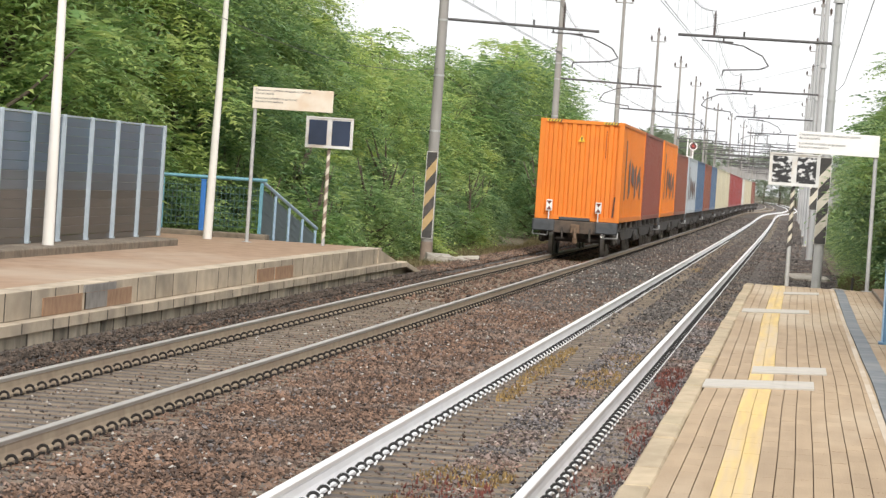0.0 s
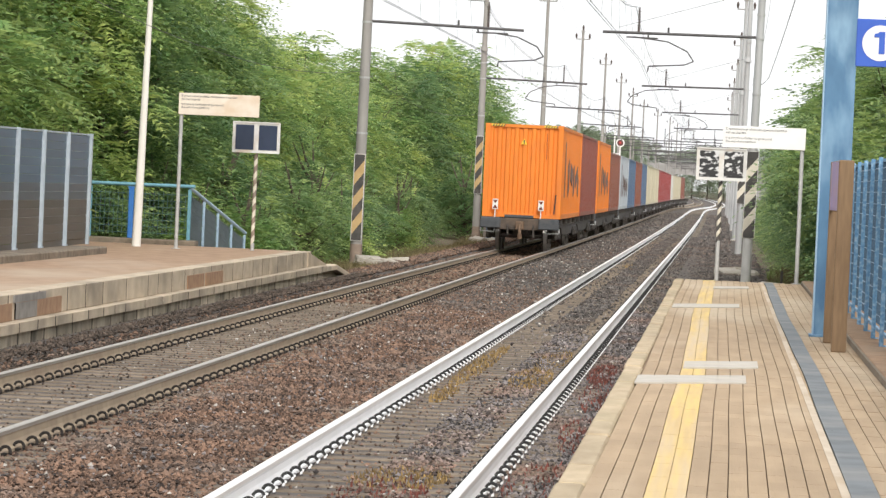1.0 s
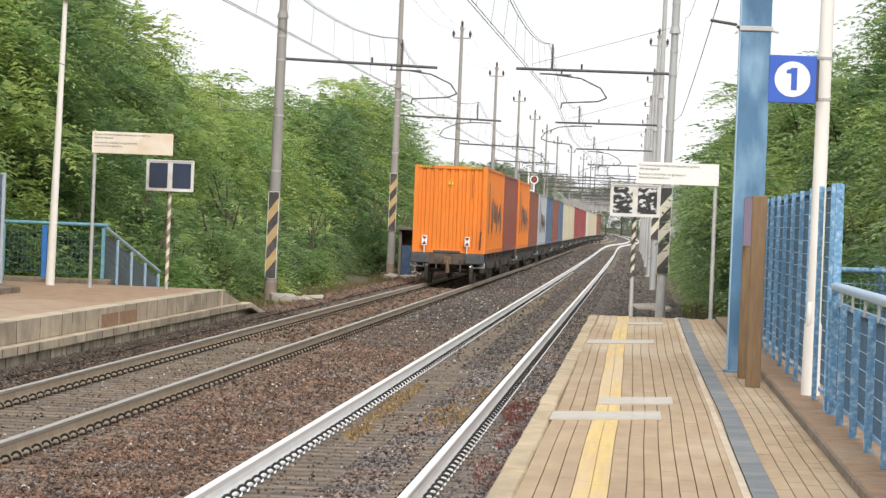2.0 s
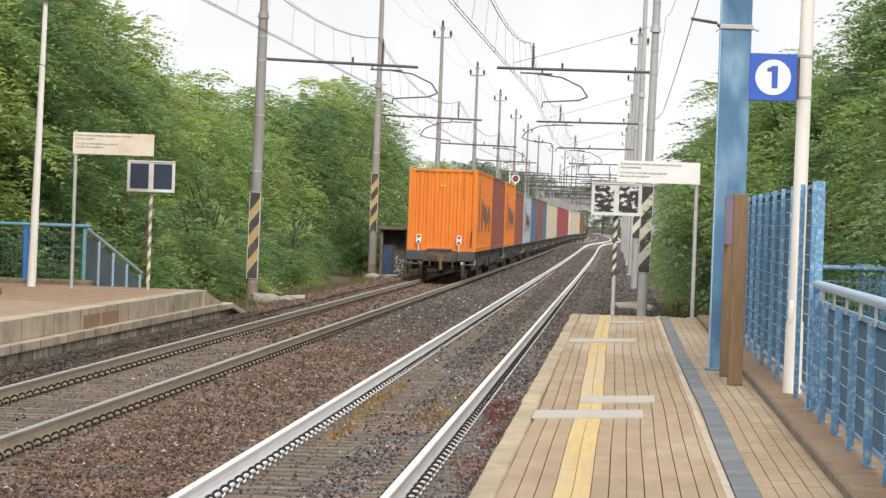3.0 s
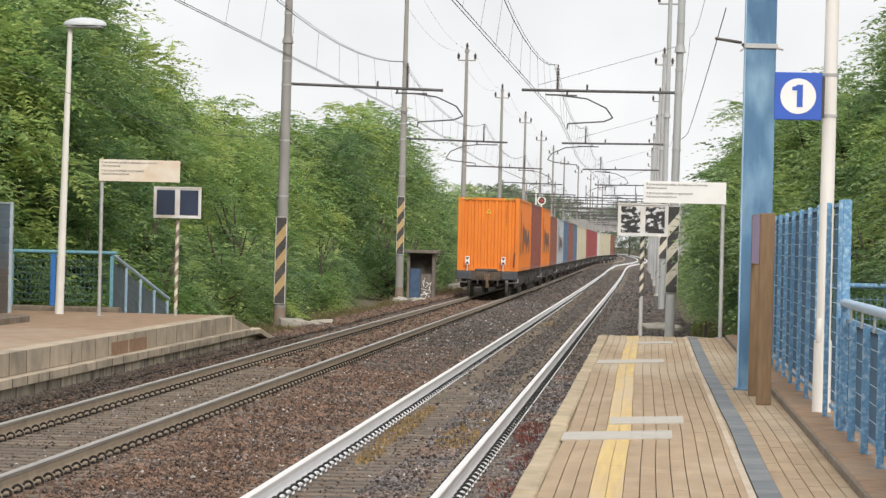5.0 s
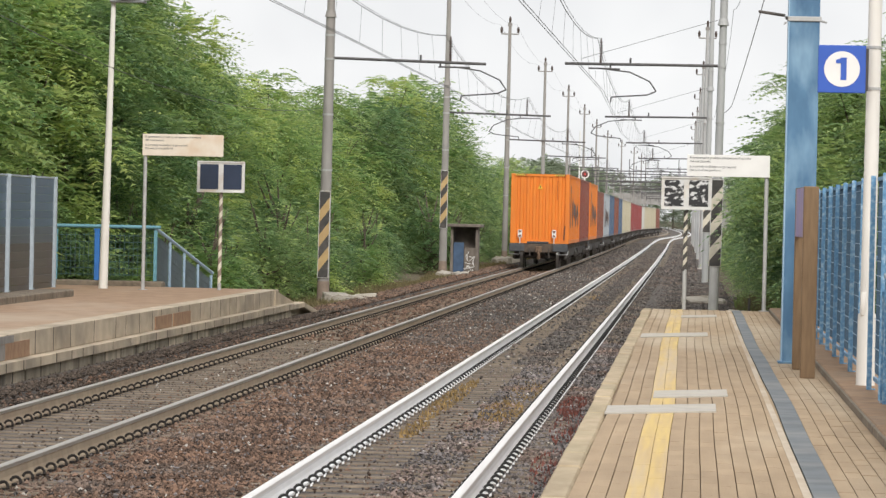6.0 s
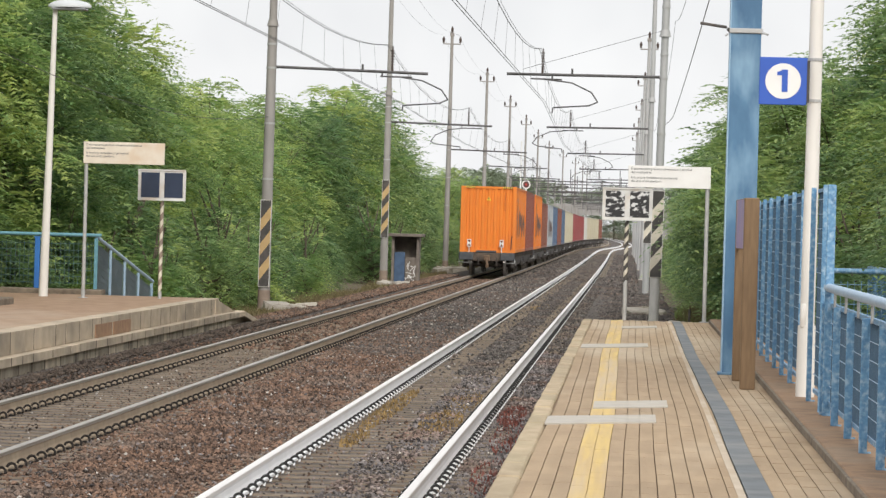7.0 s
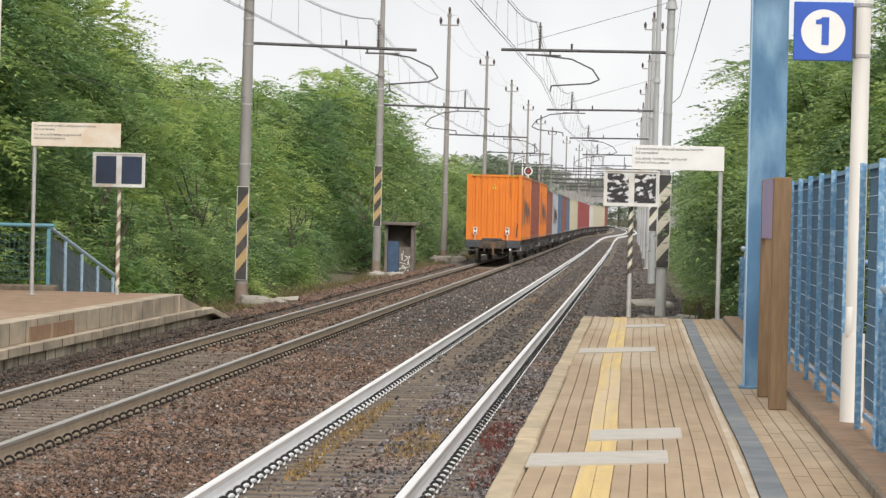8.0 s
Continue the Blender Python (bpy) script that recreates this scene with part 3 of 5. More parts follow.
bm = bmesh.new()
box(bm, ((PX0 + 0.03 + 2.0) / 2, (PY1 - 14) / 2, (PZ - 0.03 - 0.5) / 2), (2.0 - PX0 - 0.03, PY1 + 14, PZ - 0.03 + 0.5))
platform = part("platform_one", bm, M_GROUT)
tagged(platform, "station platform paved in sand-coloured blocks with a yellow line", "platform", kind="structure")
bm = bmesh.new()
box(bm, (0, 0, 0), (COPE, 1.17, 0.16), bevel=0.015)
me_cope = mesh_of("coping_slab", bm, M_COPING)
for i in range(41):
    piece("coping_slab", me_cope, platform, (PX0 + COPE / 2 + random.uniform(-0.007, 0.007), 11.0 + i * 1.2, PZ - 0.08 + random.uniform(-0.004, 0.006)), random.uniform(-0.004, 0.004))
bm = bmesh.new()
for i in range(19):
    box(bm, (PX0 + COPE / 2, -12.0 + i * 1.2, PZ - 0.08), (COPE, 1.17, 0.16))
part("near_coping", bm, M_COPING, platform)


def slab(name, x0, x1, y0, y1, material, parent, h=0.006, skew=0.0):
    bm = bmesh.new()
    box(bm, ((x0 + x1) / 2, (y0 + y1) / 2, PZ + h / 2), (x1 - x0, y1 - y0, h))
    for v in bm.verts:
        v.co.y += skew * (v.co.x - (x0 + x1) / 2)
    return part(name, bm, material, parent)


# lines and bars laid on the paving
YEL0, YEL1, GR0, GR1 = -0.35, -0.14, 0.725, 0.875
bm = bmesh.new()
box(bm, (0, 0, 0), (GR1 - GR0, 0.4794, 0.03))
me_slate = mesh_of("slate_tile", bm, M_GREYSTRIP)
for i in range(146):
    piece("slate_tile", me_slate, platform, ((GR0 + GR1) / 2 + wander(-10.9 + i * 0.48), -10.9 + i * 0.48, PZ - 0.004))
for x0, x1, y0, y1, skew in ((-0.65, 0.24, 27.25, 28.35, 0.75), (-0.295, 0.36, 29.8, 30.92, 0.85), (-0.63, 0.26, 45.2, 46.5, 1.2), (-0.12, 0.45, 54.6, 55.7, 1.5)):
    slab("pale_bar", x0, x1, y0, y1, M_WHITEBAR, platform, 0.012, skew)

slab("pale_band", GR0 - 0.055, GR0 - 0.006, -11.0, PY1 - 0.3, mat("pale_mortar", (0.58, 0.50, 0.40), (0.45, 0.36, 0.26), 0.85, scale=5, dirt=(0.42, 0.31, 0.20), dscale=1.4, damt=0.95, stretch=(1, 0.4, 1)), platform, 0.003)

# pavers: rows along the platform
PW, PL = 0.1025, 0.46
cols = []
for a, b in ((PX0 + COPE + 0.004, GR0 - 0.003), (GR1 + 0.004, PX1 + 0.01)):
    n = round((b - a) / PW)
    cols += [(a + (b - a) * i / n, (b - a) / n) for i in range(n)]


PAVERS = {}


def joints(mid, painted):
    """Gaps beside and behind a paver: open behind the slate strip, tight before it."""
    return (0.0035 if painted else 0.0065), (0.010 if mid > GR1 else 0.0012)


def paver_mesh(w, mid, painted):
    """One paver of a row that is w wide, shared by the whole row."""
    key = (round(w, 4), painted, mid > GR1)
    if key not in PAVERS:
        bm = bmesh.new()
        gap = joints(mid, painted)
        box(bm, (0, 0, 0), (w - gap[0], PL - gap[1], 0.04))
        PAVERS[key] = mesh_of("painted_paver" if painted else "paver", bm, M_YELLOW if painted else M_PAVER)
    return PAVERS[key]


verts, faces, yverts, yfaces, made = [], [], [], [], 0
CUBE_F = [(4, 5, 6, 7), (0, 1, 5, 4), (1, 2, 6, 5), (2, 3, 7, 6), (3, 0, 4, 7)]
for ci, (cx, cw) in enumerate(cols):
    y = -11.6 + (ci % 2) * PL / 2
    while y < PY1 - 0.2:
        mid = cx + cw / 2
        yel = YEL0 < mid < YEL1
        z = PZ - 0.02 + random.uniform(-0.0006, 0.0006) * (3 if mid > GR1 else 1)
        if 21.0 < y < 28.2 and made < 300:
            made += 1
            piece("paver", paver_mesh(cw, mid, yel), platform, (mid + wander(y), y, z))
        else:
            tv, tf = (yverts, yfaces) if yel else (verts, faces)
            k = len(tv)
            for dz in (-0.02, 0.02):
                for dx, dy in ((-1, -1), (1, -1), (1, 1), (-1, 1)):
                    ya = y + dy * (PL - joints(mid, yel)[1]) / 2
                    tv.append((mid + wander(ya) + dx * (cw - joints(mid, yel)[0]) / 2, ya, z + dz))
            tf += [tuple(k + q for q in f) for f in CUBE_F]
        y += PL
for nm, tv, tf, mt in (("paving", verts, faces, M_PAVER), ("yellow_line", yverts, yfaces, M_YELLOW)):
    ob = new(nm, raw_mesh(nm, tv, tf, mt))
    ob.parent = platform
    tagged(ob, kind="stuff")

# kerb behind the platform
bm = bmesh.new()
box(bm, (1.745, 22.5, 0.575), (0.70, 73.0, 0.09), bevel=0.01)
kerb = part("kerb", bm, M_KERB)
tagged(kerb, "low brown concrete kerb under the blue fence", "kerb", kind="structure")
bm = bmesh.new()
box(bm, (0, 0, 0), (0.03, 0.785, 0.066), bevel=0.005)
me_ks = mesh_of("kerb_stone", bm, M_KERBFACE)
for i in range(87):
    piece("kerb_stone", me_ks, kerb, (1.388, -10.4 + i * 0.8, 0.578))


# ---- blue fence on the kerb ----
FX, FZ = 1.625, 0.62


def fence_bay(name, y0, y1, h, slats, label, handrail=False):
    """A bay of welded grating between flat uprights."""
    f = thing(name, (FX, y0, FZ), label, "fence", "blue platform fence")
    n = max(2, slats)
    L = y1 - y0
    for i in range(n):
        bm = bmesh.new()
        y = L * i / (n - 1)
        box(bm, (0, y, h / 2), (0.058 if handrail else 0.046, 0.022, h), bevel=0.004)
        box(bm, (0.02, y, 0.006), (0.07, 0.03, 0.012))
        for zz in (0.16, h - 0.12):
            rod(bm, (0.0, y - 0.016, zz), (0.0, y - 0.01, zz), 0.010, seg=6)
        part("upright", bm, M_BLUE, f)
    bm = bmesh.new()
    k = int(L / 0.10)
    for i in range(k):
        box(bm, (0.055, L * (i + 0.5) / k, h * 0.53), (0.020, 0.005, h * 0.90))
    tagged(part("grating", bm, M_BLUEDK, f), kind="stuff")
    z = 0.12
    bm = bmesh.new()
    while z < h * 0.97:
        rod(bm, (0.038, 0, z), (0.038, L, z), 0.0035, seg=5)
        z += 0.13
    tagged(part("grating_wire", bm, M_BLUERAIL, f), kind="stuff")
    for zz in (h * 0.985, 0.10):
        bm = bmesh.new()
        box(bm, (0.05, L / 2, zz), (0.03, L, 0.033))
        part("frame_rail", bm, M_BLUE, f)
    if handrail:
        bm = bmesh.new()
        rod(bm, (0.02, -0.05, h + 0.13), (0.02, L + 0.05, h + 0.13), 0.038, seg=10)
        part("handrail", bm, M_BLUERAIL, f, "pale blue tubular handrail", True)
        for i in range(n):
            bm = bmesh.new()
            rod(bm, (0.02, L * (i + 0.3) / n, h - 0.03), (0.02, L * (i + 0.3) / n, h + 0.13), 0.012, seg=6)
            part("bracket", bm, M_GALV, f)
    return f


fence_bay("fence_bay", 28.7, 30.6, 1.92, 2, "short bay of tall blue steel fence beside the lamp pole")
fence_bay("fence_bay", 32.35, 45.6, 1.92, 8, "tall blue painted steel fence with grating panels")
for y0, y1, n in ((-11.0, -4.4, 5), (-4.25, 3.9, 6), (4.05, 10.5, 5), (10.65, 18.35, 6), (18.5, 28.35, 7), (46.2, 52.2, 5), (52.4, 58.4, 5)):
    fence_bay("railing_bay", y0, y1, 0.93, n, "low blue railing with grating and round handrail", True)

# broad post at the near end of the tall fence
bm = bmesh.new()
box(bm, (0, 0, 0.95), (0.072, 0.03, 1.93), bevel=0.008)
for z in (0.2, 1.0, 1.8):
    rod(bm, (0.02, -0.03, z), (0.02, 0.0, z), 0.014, seg=6)
endpost = part("fence_end_post", bm, M_BLUE)
endpost.location = (FX + 0.02, 28.18, FZ)
tagged(endpost, "flat blue steel end post of the tall fence", "fence post")


def stair_guard(loc, rz, L, label, mate, drop=0.0, h=1.0):
    """Railing of a stairwell: posts, top tube and mesh; drop: how far it falls over its length."""
    g = thing("stair_railing", loc, label, "railing", "stair railings", rz=rz)
    n = max(2, int(L / 1.0) + 1)
    for i in range(n):
        u = i / (n - 1)
        bm = bmesh.new()
        box(bm, (L * u, 0, h / 2 - drop * u - 0.1), (0.07, 0.05, h + 0.2), bevel=0.006)
        part("post", bm, mate, g)
    a = math.degrees(math.atan2(-drop, L))
    bm = bmesh.new()
    rod(bm, (-0.1, 0, h + 0.06), (L + 0.1, 0, h + 0.06 - drop * (L + 0.1) / L), 0.035, seg=8)
    part("top_tube", bm, mate, g, smooth=True)
    bm = bmesh.new()
    for i in range(int(L / 0.09)):
        u = (i + 0.5) * 0.09
        box(bm, (u, 0.0, h * 0.5 - drop * u / L), (0.007, 0.006, h * 0.86))
    for j in range(7):
        z = 0.1 + 0.13 * j
        rod(bm, (0, 0, z), (L, 0, z - drop), 0.005, seg=5)
    tagged(part("mesh_panel", bm, M_SMOKED if drop else (M_TEALDK if mate is M_TEAL else mate), g), kind="stuff")
    for i in range(n - 1 if drop else 0):
        a, b = L * (i + 0.08) / (n - 1), L * (i + 0.92) / (n - 1)
        bm = bmesh.new()
        box(bm, ((a + b) / 2, 0.02, h * 0.48), (b - a, 0.012, h * 0.86))
        for v in bm.verts:
            v.co.z -= drop * v.co.x / L
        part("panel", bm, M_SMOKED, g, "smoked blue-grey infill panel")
    return g


stair_guard((2.55, 45.0, 0.6), 0, 0.95, "blue railing round the stairwell behind the fence", M_BLUE)
stair_guard((3.5, 45.0, 0.6), 90, 5.0, "blue railing along the stairwell behind the fence", M_BLUE)

# ---- column, sign, lamp pole, notice stand ----
col = thing("canopy_column", (1.20, 37.7, PZ), "tall blue painted steel column on the platform", "column")
bm = bmesh.new()
box(bm, (0, -0.13, 2.9), (0.335, 0.022, 5.8), bevel=0.004)
box(bm, (0, 0.13, 2.9), (0.335, 0.022, 5.8), bevel=0.004)
box(bm, (0, 0, 2.9), (0.10, 0.24, 5.8))
part("column_shaft", bm, M_BLUECOL, col)
bm = bmesh.new()
box(bm, (-0.172, 0, 2.9), (0.014, 0.30, 5.8), bevel=0.003)
part("column_flange", bm, mat("blue_flange_pale", (0.36, 0.51, 0.66), (0.28, 0.43, 0.58), 0.5, scale=5), col)
bm = bmesh.new()
box(bm, (0, 0, 0.012), (0.42, 0.38, 0.024), bevel=0.004)
part("base_plate", bm, M_BLUECOL, col)
bm = bmesh.new()
box(bm, (0.0, -0.15, 3.80), (0.37, 0.03, 0.055), bevel=0.008)
box(bm, (0.0, 0.16, 3.80), (0.37, 0.03, 0.055), bevel=0.008)
rod(bm, (-0.20, -0.15, 3.76), (-0.23, -0.15, 3.74), 0.01, seg=6)
rod(bm, (0.18, -0.16, 3.78), (0.24, -0.19, 3.76), 0.012, seg=6)
clamp = part("clamp_band", bm, M_GALV, col, "galvanised clamp band")
bm = bmesh.new()
box(bm, (-0.36, -0.14, 3.855), (0.30, 0.10, 0.028), ry=8, bevel=0.008)
rod(bm, (-0.21, -0.14, 3.82), (-0.17, -0.14, 3.79), 0.018, seg=6)
part("lamp_arm", bm, M_BLACK, clamp, "flat dark lamp head")

wp = thing("lamp_pole", (1.636, 31.45, FZ), "white painted steel lamp pole standing on the kerb", "lamp post", "platform lamps")
wp.rotation_euler = (0, radians(0.25), 0)
bm = bmesh.new()
rod(bm, (0, 0, 0.62), (0.0, 0, 5.6), 0.069, 0.058, seg=16)
part("shaft", bm, M_WPOLE, wp, smooth=True)
bm = bmesh.new()
rod(bm, (0, 0, 0), (0, 0, 0.66), 0.088, 0.084, seg=16)
box(bm, (-0.04, -0.068, 0.75), (0.05, 0.02, 0.22), bevel=0.006)
part("base_sleeve", bm, M_WPOLE, wp, "thicker base sleeve with access door", True)
for z in (2.72, 3.10):
    bm = bmesh.new()
    rod(bm, (0, 0, z), (0, 0, z + 0.025), 0.073, seg=16)
    part("band", bm, M_GALV, wp)

ps = thing("platform_sign", (1.348, 31.26, 3.52), "square blue sign with a white disc and numeral one", "sign")
bm = bmesh.new()
box(bm, (0, 0, 0), (0.436, 0.03, 0.436), bevel=0.006)
part("plate", bm, M_SIGNBLUE, ps)
bm = bmesh.new()
rod(bm, (0, -0.014, 0), (0, -0.020, 0), 0.163, seg=40)
part("disc", bm, M_SIGNWHITE, ps, "white disc")
bm = bmesh.new()
for q in ([(-0.012, -0.10), (0.042, -0.10), (0.042, 0.105), (-0.012, 0.105)], [(-0.056, 0.052), (-0.012, 0.052), (-0.012, 0.105), (-0.022, 0.092), (-0.056, 0.084)]):
    a_ = [bm.verts.new((px, -0.024, pz)) for px, pz in q]
    b_ = [bm.verts.new((px, -0.019, pz)) for px, pz in q]
    bm.faces.new(a_)
    bm.faces.new(b_[::-1])
    for k in range(len(q)):
        bm.faces.new((a_[k - 1], b_[k - 1], b_[k], a_[k]))
bmesh.ops.recalc_face_normals(bm, faces=bm.faces)
part("numeral", bm, M_SIGNBLUE, ps, "blue numeral one")
bm = bmesh.new()
box(bm, (0.225, 0.04, 0), (0.035, 0.10, 0.38))
part("side_bracket", bm, M_BLACK, ps)

st = thing("notice_stand", (1.195, 34.1, PZ), "brown timber notice stand with a violet poster", "notice board", rz=0.7)
for y, w in ((0.0, 0.15), (2.0, 0.14)):
    bm = bmesh.new()
    box(bm, (0, y, 0.96), (w, 0.10, 1.92), bevel=0.008)
    part("post", bm, M_WOOD, st)
bm = bmesh.new()
box(bm, (-0.045, 1.0, 1.66), (0.03, 1.9, 0.52), bevel=0.004)
part("board", bm, M_WOOD, st)
bm = bmesh.new()
box(bm, (-0.065, 1.0, 1.66), (0.006, 1.84, 0.50))
part("poster", bm, M_POSTER, st, "faded violet poster")


# ---- end of platform boards ----
def end_sign(loc, side, plate_mat, label, text, w=1.44, h=0.38, rise=0.0):
    s = thing("warning_sign", loc, label, "sign", "end of platform signs")
    bm = bmesh.new()
    rod(bm, (0, 0, 0), (0, 0, 2.62 + rise), 0.036, seg=12)
    rod(bm, (0, 0, 0), (0, 0, 0.012), 0.09, seg=12)
    part("post", bm, M_GALV, s, smooth=True)
    zc = 2.52 + rise
    cx = side * (w / 2 - 0.05)
    bm = bmesh.new()
    box(bm, (cx, -0.05, zc), (w, 0.03, h), bevel=0.004)
    pl = part("plate", bm, plate_mat, s, "oblong printed plate")
    for i, line in enumerate(text):
        z = zc + h / 2 - 0.072 - i * 0.062 - (0.03 if i > 1 else 0)
        letters("lettering", line, 0.056, M_TEXT, s, pose(cx - w / 2 + 0.05, -0.068, z, 90, 0, 0))
    return s


TEXT = ("È severamente proibito oltrepassare il termine", "del marciapiede", "It is strictly forbidden to go beyond", "the end of the platform")
end_sign((1.30, 59.35, PZ), -1, M_SIGNWHITE, "white bilingual warning sign on a grey post at platform end", TEXT)
end_sign((-10.32, 63.6, 0.57), 1, M_SIGNOLD, "stained cream bilingual warning sign on a grey post", TEXT, 1.54, 0.41, 0.23)


def pane_board(loc, frame_mat, pane_mat, stripe, label, dz, w=0.87, h=0.57, foot=0.4, n=11):
    s = thing("marker_board", loc, label, "signal board", "end of platform boards")
    top = dz - h / 2
    bm = bmesh.new()
    rod(bm, (0, 0, 0), (0, 0, top * foot), 0.036, seg=12)
    part("post_foot", bm, M_GALV, s, smooth=True)
    step = top * (1 - foot) / n
    for i in range(n):
        z0 = top * foot + step * i
        bm = bmesh.new()
        rod(bm, (0, 0, z0), (0, 0, z0 + step), 0.037, seg=12)
        for v in bm.verts:
            v.co.z += v.co.x * 1.3
        part("stripe", bm, stripe[i % 2], s, smooth=True)
    bm = bmesh.new()
    box(bm, (0, -0.06, dz), (w, 0.03, h), bevel=0.006)
    part("backing", bm, frame_mat, s)
    for x in (-1, 1):
        bm = bmesh.new()
        box(bm, (x * w * 0.245, -0.08, dz), (w * 0.385, 0.014, h * 0.80), bevel=0.004)
        part("pane", bm, pane_mat, s)
    bm = bmesh.new()
    for z in (dz - h / 2 + 0.012, dz + h / 2 - 0.012):
        box(bm, (0, -0.085, z), (w, 0.03, 0.024))
    for x in (-w / 2 + 0.012, w / 2 - 0.012):
        box(bm, (x, -0.086, dz), (0.024, 0.028, h - 0.05))
    part("frame", bm, frame_mat, s)
    return s


pane_board((-0.09, 59.4, PZ), M_FRAMEW, M_BLOTCH, (M_BLACK, M_CREAM), "white framed board with two black panes blotched white on striped post", 2.03)
pane_board((-9.03, 64.8, 0.56), M_FRAMEW, M_NAVY, (M_CREAM, M_POLE_RUST), "white framed board with two navy panes on striped post", 2.19, 0.92, 0.60, 0.08, 14)

# ---- platform two ----
LX, LZ, LY1 = -8.05, 0.57, 65.1
bm = bmesh.new()
box(bm, ((LX - 0.22 - 16.0) / 2, LY1 / 2 + 0.6, (LZ - 0.5) / 2), (16.0 + LX - 0.22, LY1 + 1.2, LZ + 0.5))
p2 = part("platform_two", bm, M_LSURF)
tagged(p2, "raised station platform with reddish surface and block edge", "platform", kind="structure")


def course(name, y_end, sizes, section, x, z, joint, material, wobble, seed):
    """One course of blocks of a few lengths, laid end to end along the platform."""
    r = random.Random(seed)
    kinds = []
    for n in sizes:
        bm = bmesh.new()
        box(bm, (0, 0, 0), (section[0], n - joint, section[1]), bevel=0.004)
        kinds.append((n, mesh_of(name, bm, material)))
    y = 26.4
    while y < y_end:
        n, me = r.choice(kinds)
        piece(name, me, p2, (x + r.uniform(-wobble, wobble), y + n / 2, z + r.uniform(-0.5, 0.5) * wobble))
        y += n
    bm = bmesh.new()
    box(bm, (x - 0.0015, (26.4 + y) / 2, z - 0.002), (section[0] - 0.006, y - 26.6, section[1] - 0.008))
    part("mortar", bm, M_MORTAR, p2, "dark dirt-filled joints")


course("edge_block", 65.2, (0.85, 1.2, 1.2, 1.75), (0.30, 0.30), LX - 0.15, LZ - 0.146, 0.07, M_LBLOCK, 0.0012, 4)
course("ledge_block", 67.5, (0.8, 1.05, 1.05, 1.5), (0.42, 0.12), LX - 0.05, 0.21, 0.07, M_LBLOCK, 0.003, 5)
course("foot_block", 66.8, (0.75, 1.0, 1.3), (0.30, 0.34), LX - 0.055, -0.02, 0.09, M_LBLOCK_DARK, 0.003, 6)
for y0, y1 in ((36.1, 38.1), (38.3, 41.0), (50.8, 52.4), (52.6, 54.4)):
    bm = bmesh.new()
    box(bm, (LX + 0.006, (y0 + y1) / 2, 0.375), (0.02, y1 - y0, 0.20))
    part("rust_plate", bm, M_PATCH, p2, "rust-brown plate")
for y0, y1, z0, z1 in ((38.2, 40.0, 0.475, 0.56), (38.3, 39.5, 0.28, 0.47)):
    bm = bmesh.new()
    box(bm, (LX + 0.009, (y0 + y1) / 2, (z0 + z1) / 2), (0.02, y1 - y0, z1 - z0))
    part("grey_plate", bm, M_GREYPLATE, p2, "grey patched plate")
# ramp at the far end
bm = bmesh.new()
ramp_pts = [(65.6, LZ), (69.0, 0.24), (72.6, -0.10), (72.6, -0.45), (65.6, -0.45)]
for xx in (LX + 0.02, -12.5):
    for y, z in ramp_pts:
        bm.verts.new((xx, y, z))
bm.verts.ensure_lookup_table()
vv = list(bm.verts)
bm.faces.new(vv[:5])
bm.faces.new(vv[5:][::-1])
for i in range(5):
    j = (i + 1) % 5
    bm.faces.new((vv[i], vv[j], vv[5 + j], vv[5 + i]))
bmesh.ops.recalc_face_normals(bm, faces=bm.faces)
rp = part("platform_ramp", bm, M_LBLOCK)
tagged(rp, "worn concrete ramp at the end of the platform", "ramp", kind="structure")
bm = bmesh.new()
box(bm, (LX + 0.06, 68.4, 0.20), (0.20, 1.7, 0.11), bevel=0.01)
box(bm, (LX + 0.06, 71.1, 0.03), (0.22, 3.9, 0.11), rx=-5.4, bevel=0.01)
part("ramp_ledge", bm, M_LBLOCK, rp)

# barrier kerb and noise barrier
bm = bmesh.new()
box(bm, (-11.05, 41.0, 0.62), (0.95, 33.6, 0.14), bevel=0.02)
bk = part("barrier_kerb", bm, M_KERBFACE)
tagged(bk, "low dark stone kerb under the barrier", "kerb", kind="structure")


def barrier_bay(y):
    b = thing("noise_barrier", (-11.15, y, 0.69), "ribbed smoked panel of a barrier between pale metal posts", "barrier", "noise barrier bays")
    bm = bmesh.new()
    for dy in (-0.045, 0.045):
        box(bm, (0.02, dy, 0.97), (0.06, 0.026, 1.94), bevel=0.004)
    box(bm, (0.0, 0, 0.97), (0.03, 0.08, 1.93))
    box(bm, (0.0, 0, 0.02), (0.13, 0.16, 0.03))
    part("post", bm, M_BARPOST, b)
    n = 13
    for i in range(n):
        bm = bmesh.new()
        z = 0.10 + (i + 0.5) * 1.80 / n
        box(bm, (-0.01, 1.0, z), (0.05, 1.84, 1.80 / n - 0.003), bevel=0.005)
        # rows step from brown up to the painted sky reflection
        part("board", bm, M_BAR_LO if i < 5 else (M_BAR_MID if i < 7 else M_BAR_UP), b)
    bm = bmesh.new()
    box(bm, (-0.01, 1.0, 1.92), (0.07, 1.92, 0.03))
    part("top_trim", bm, M_BARPOST, b)
    bm = bmesh.new()
    box(bm, (-0.01, 1.0, 0.05), (0.03, 1.92, 0.09))
    part("bottom_trim", bm, M_BAR_LO, b)
    return b


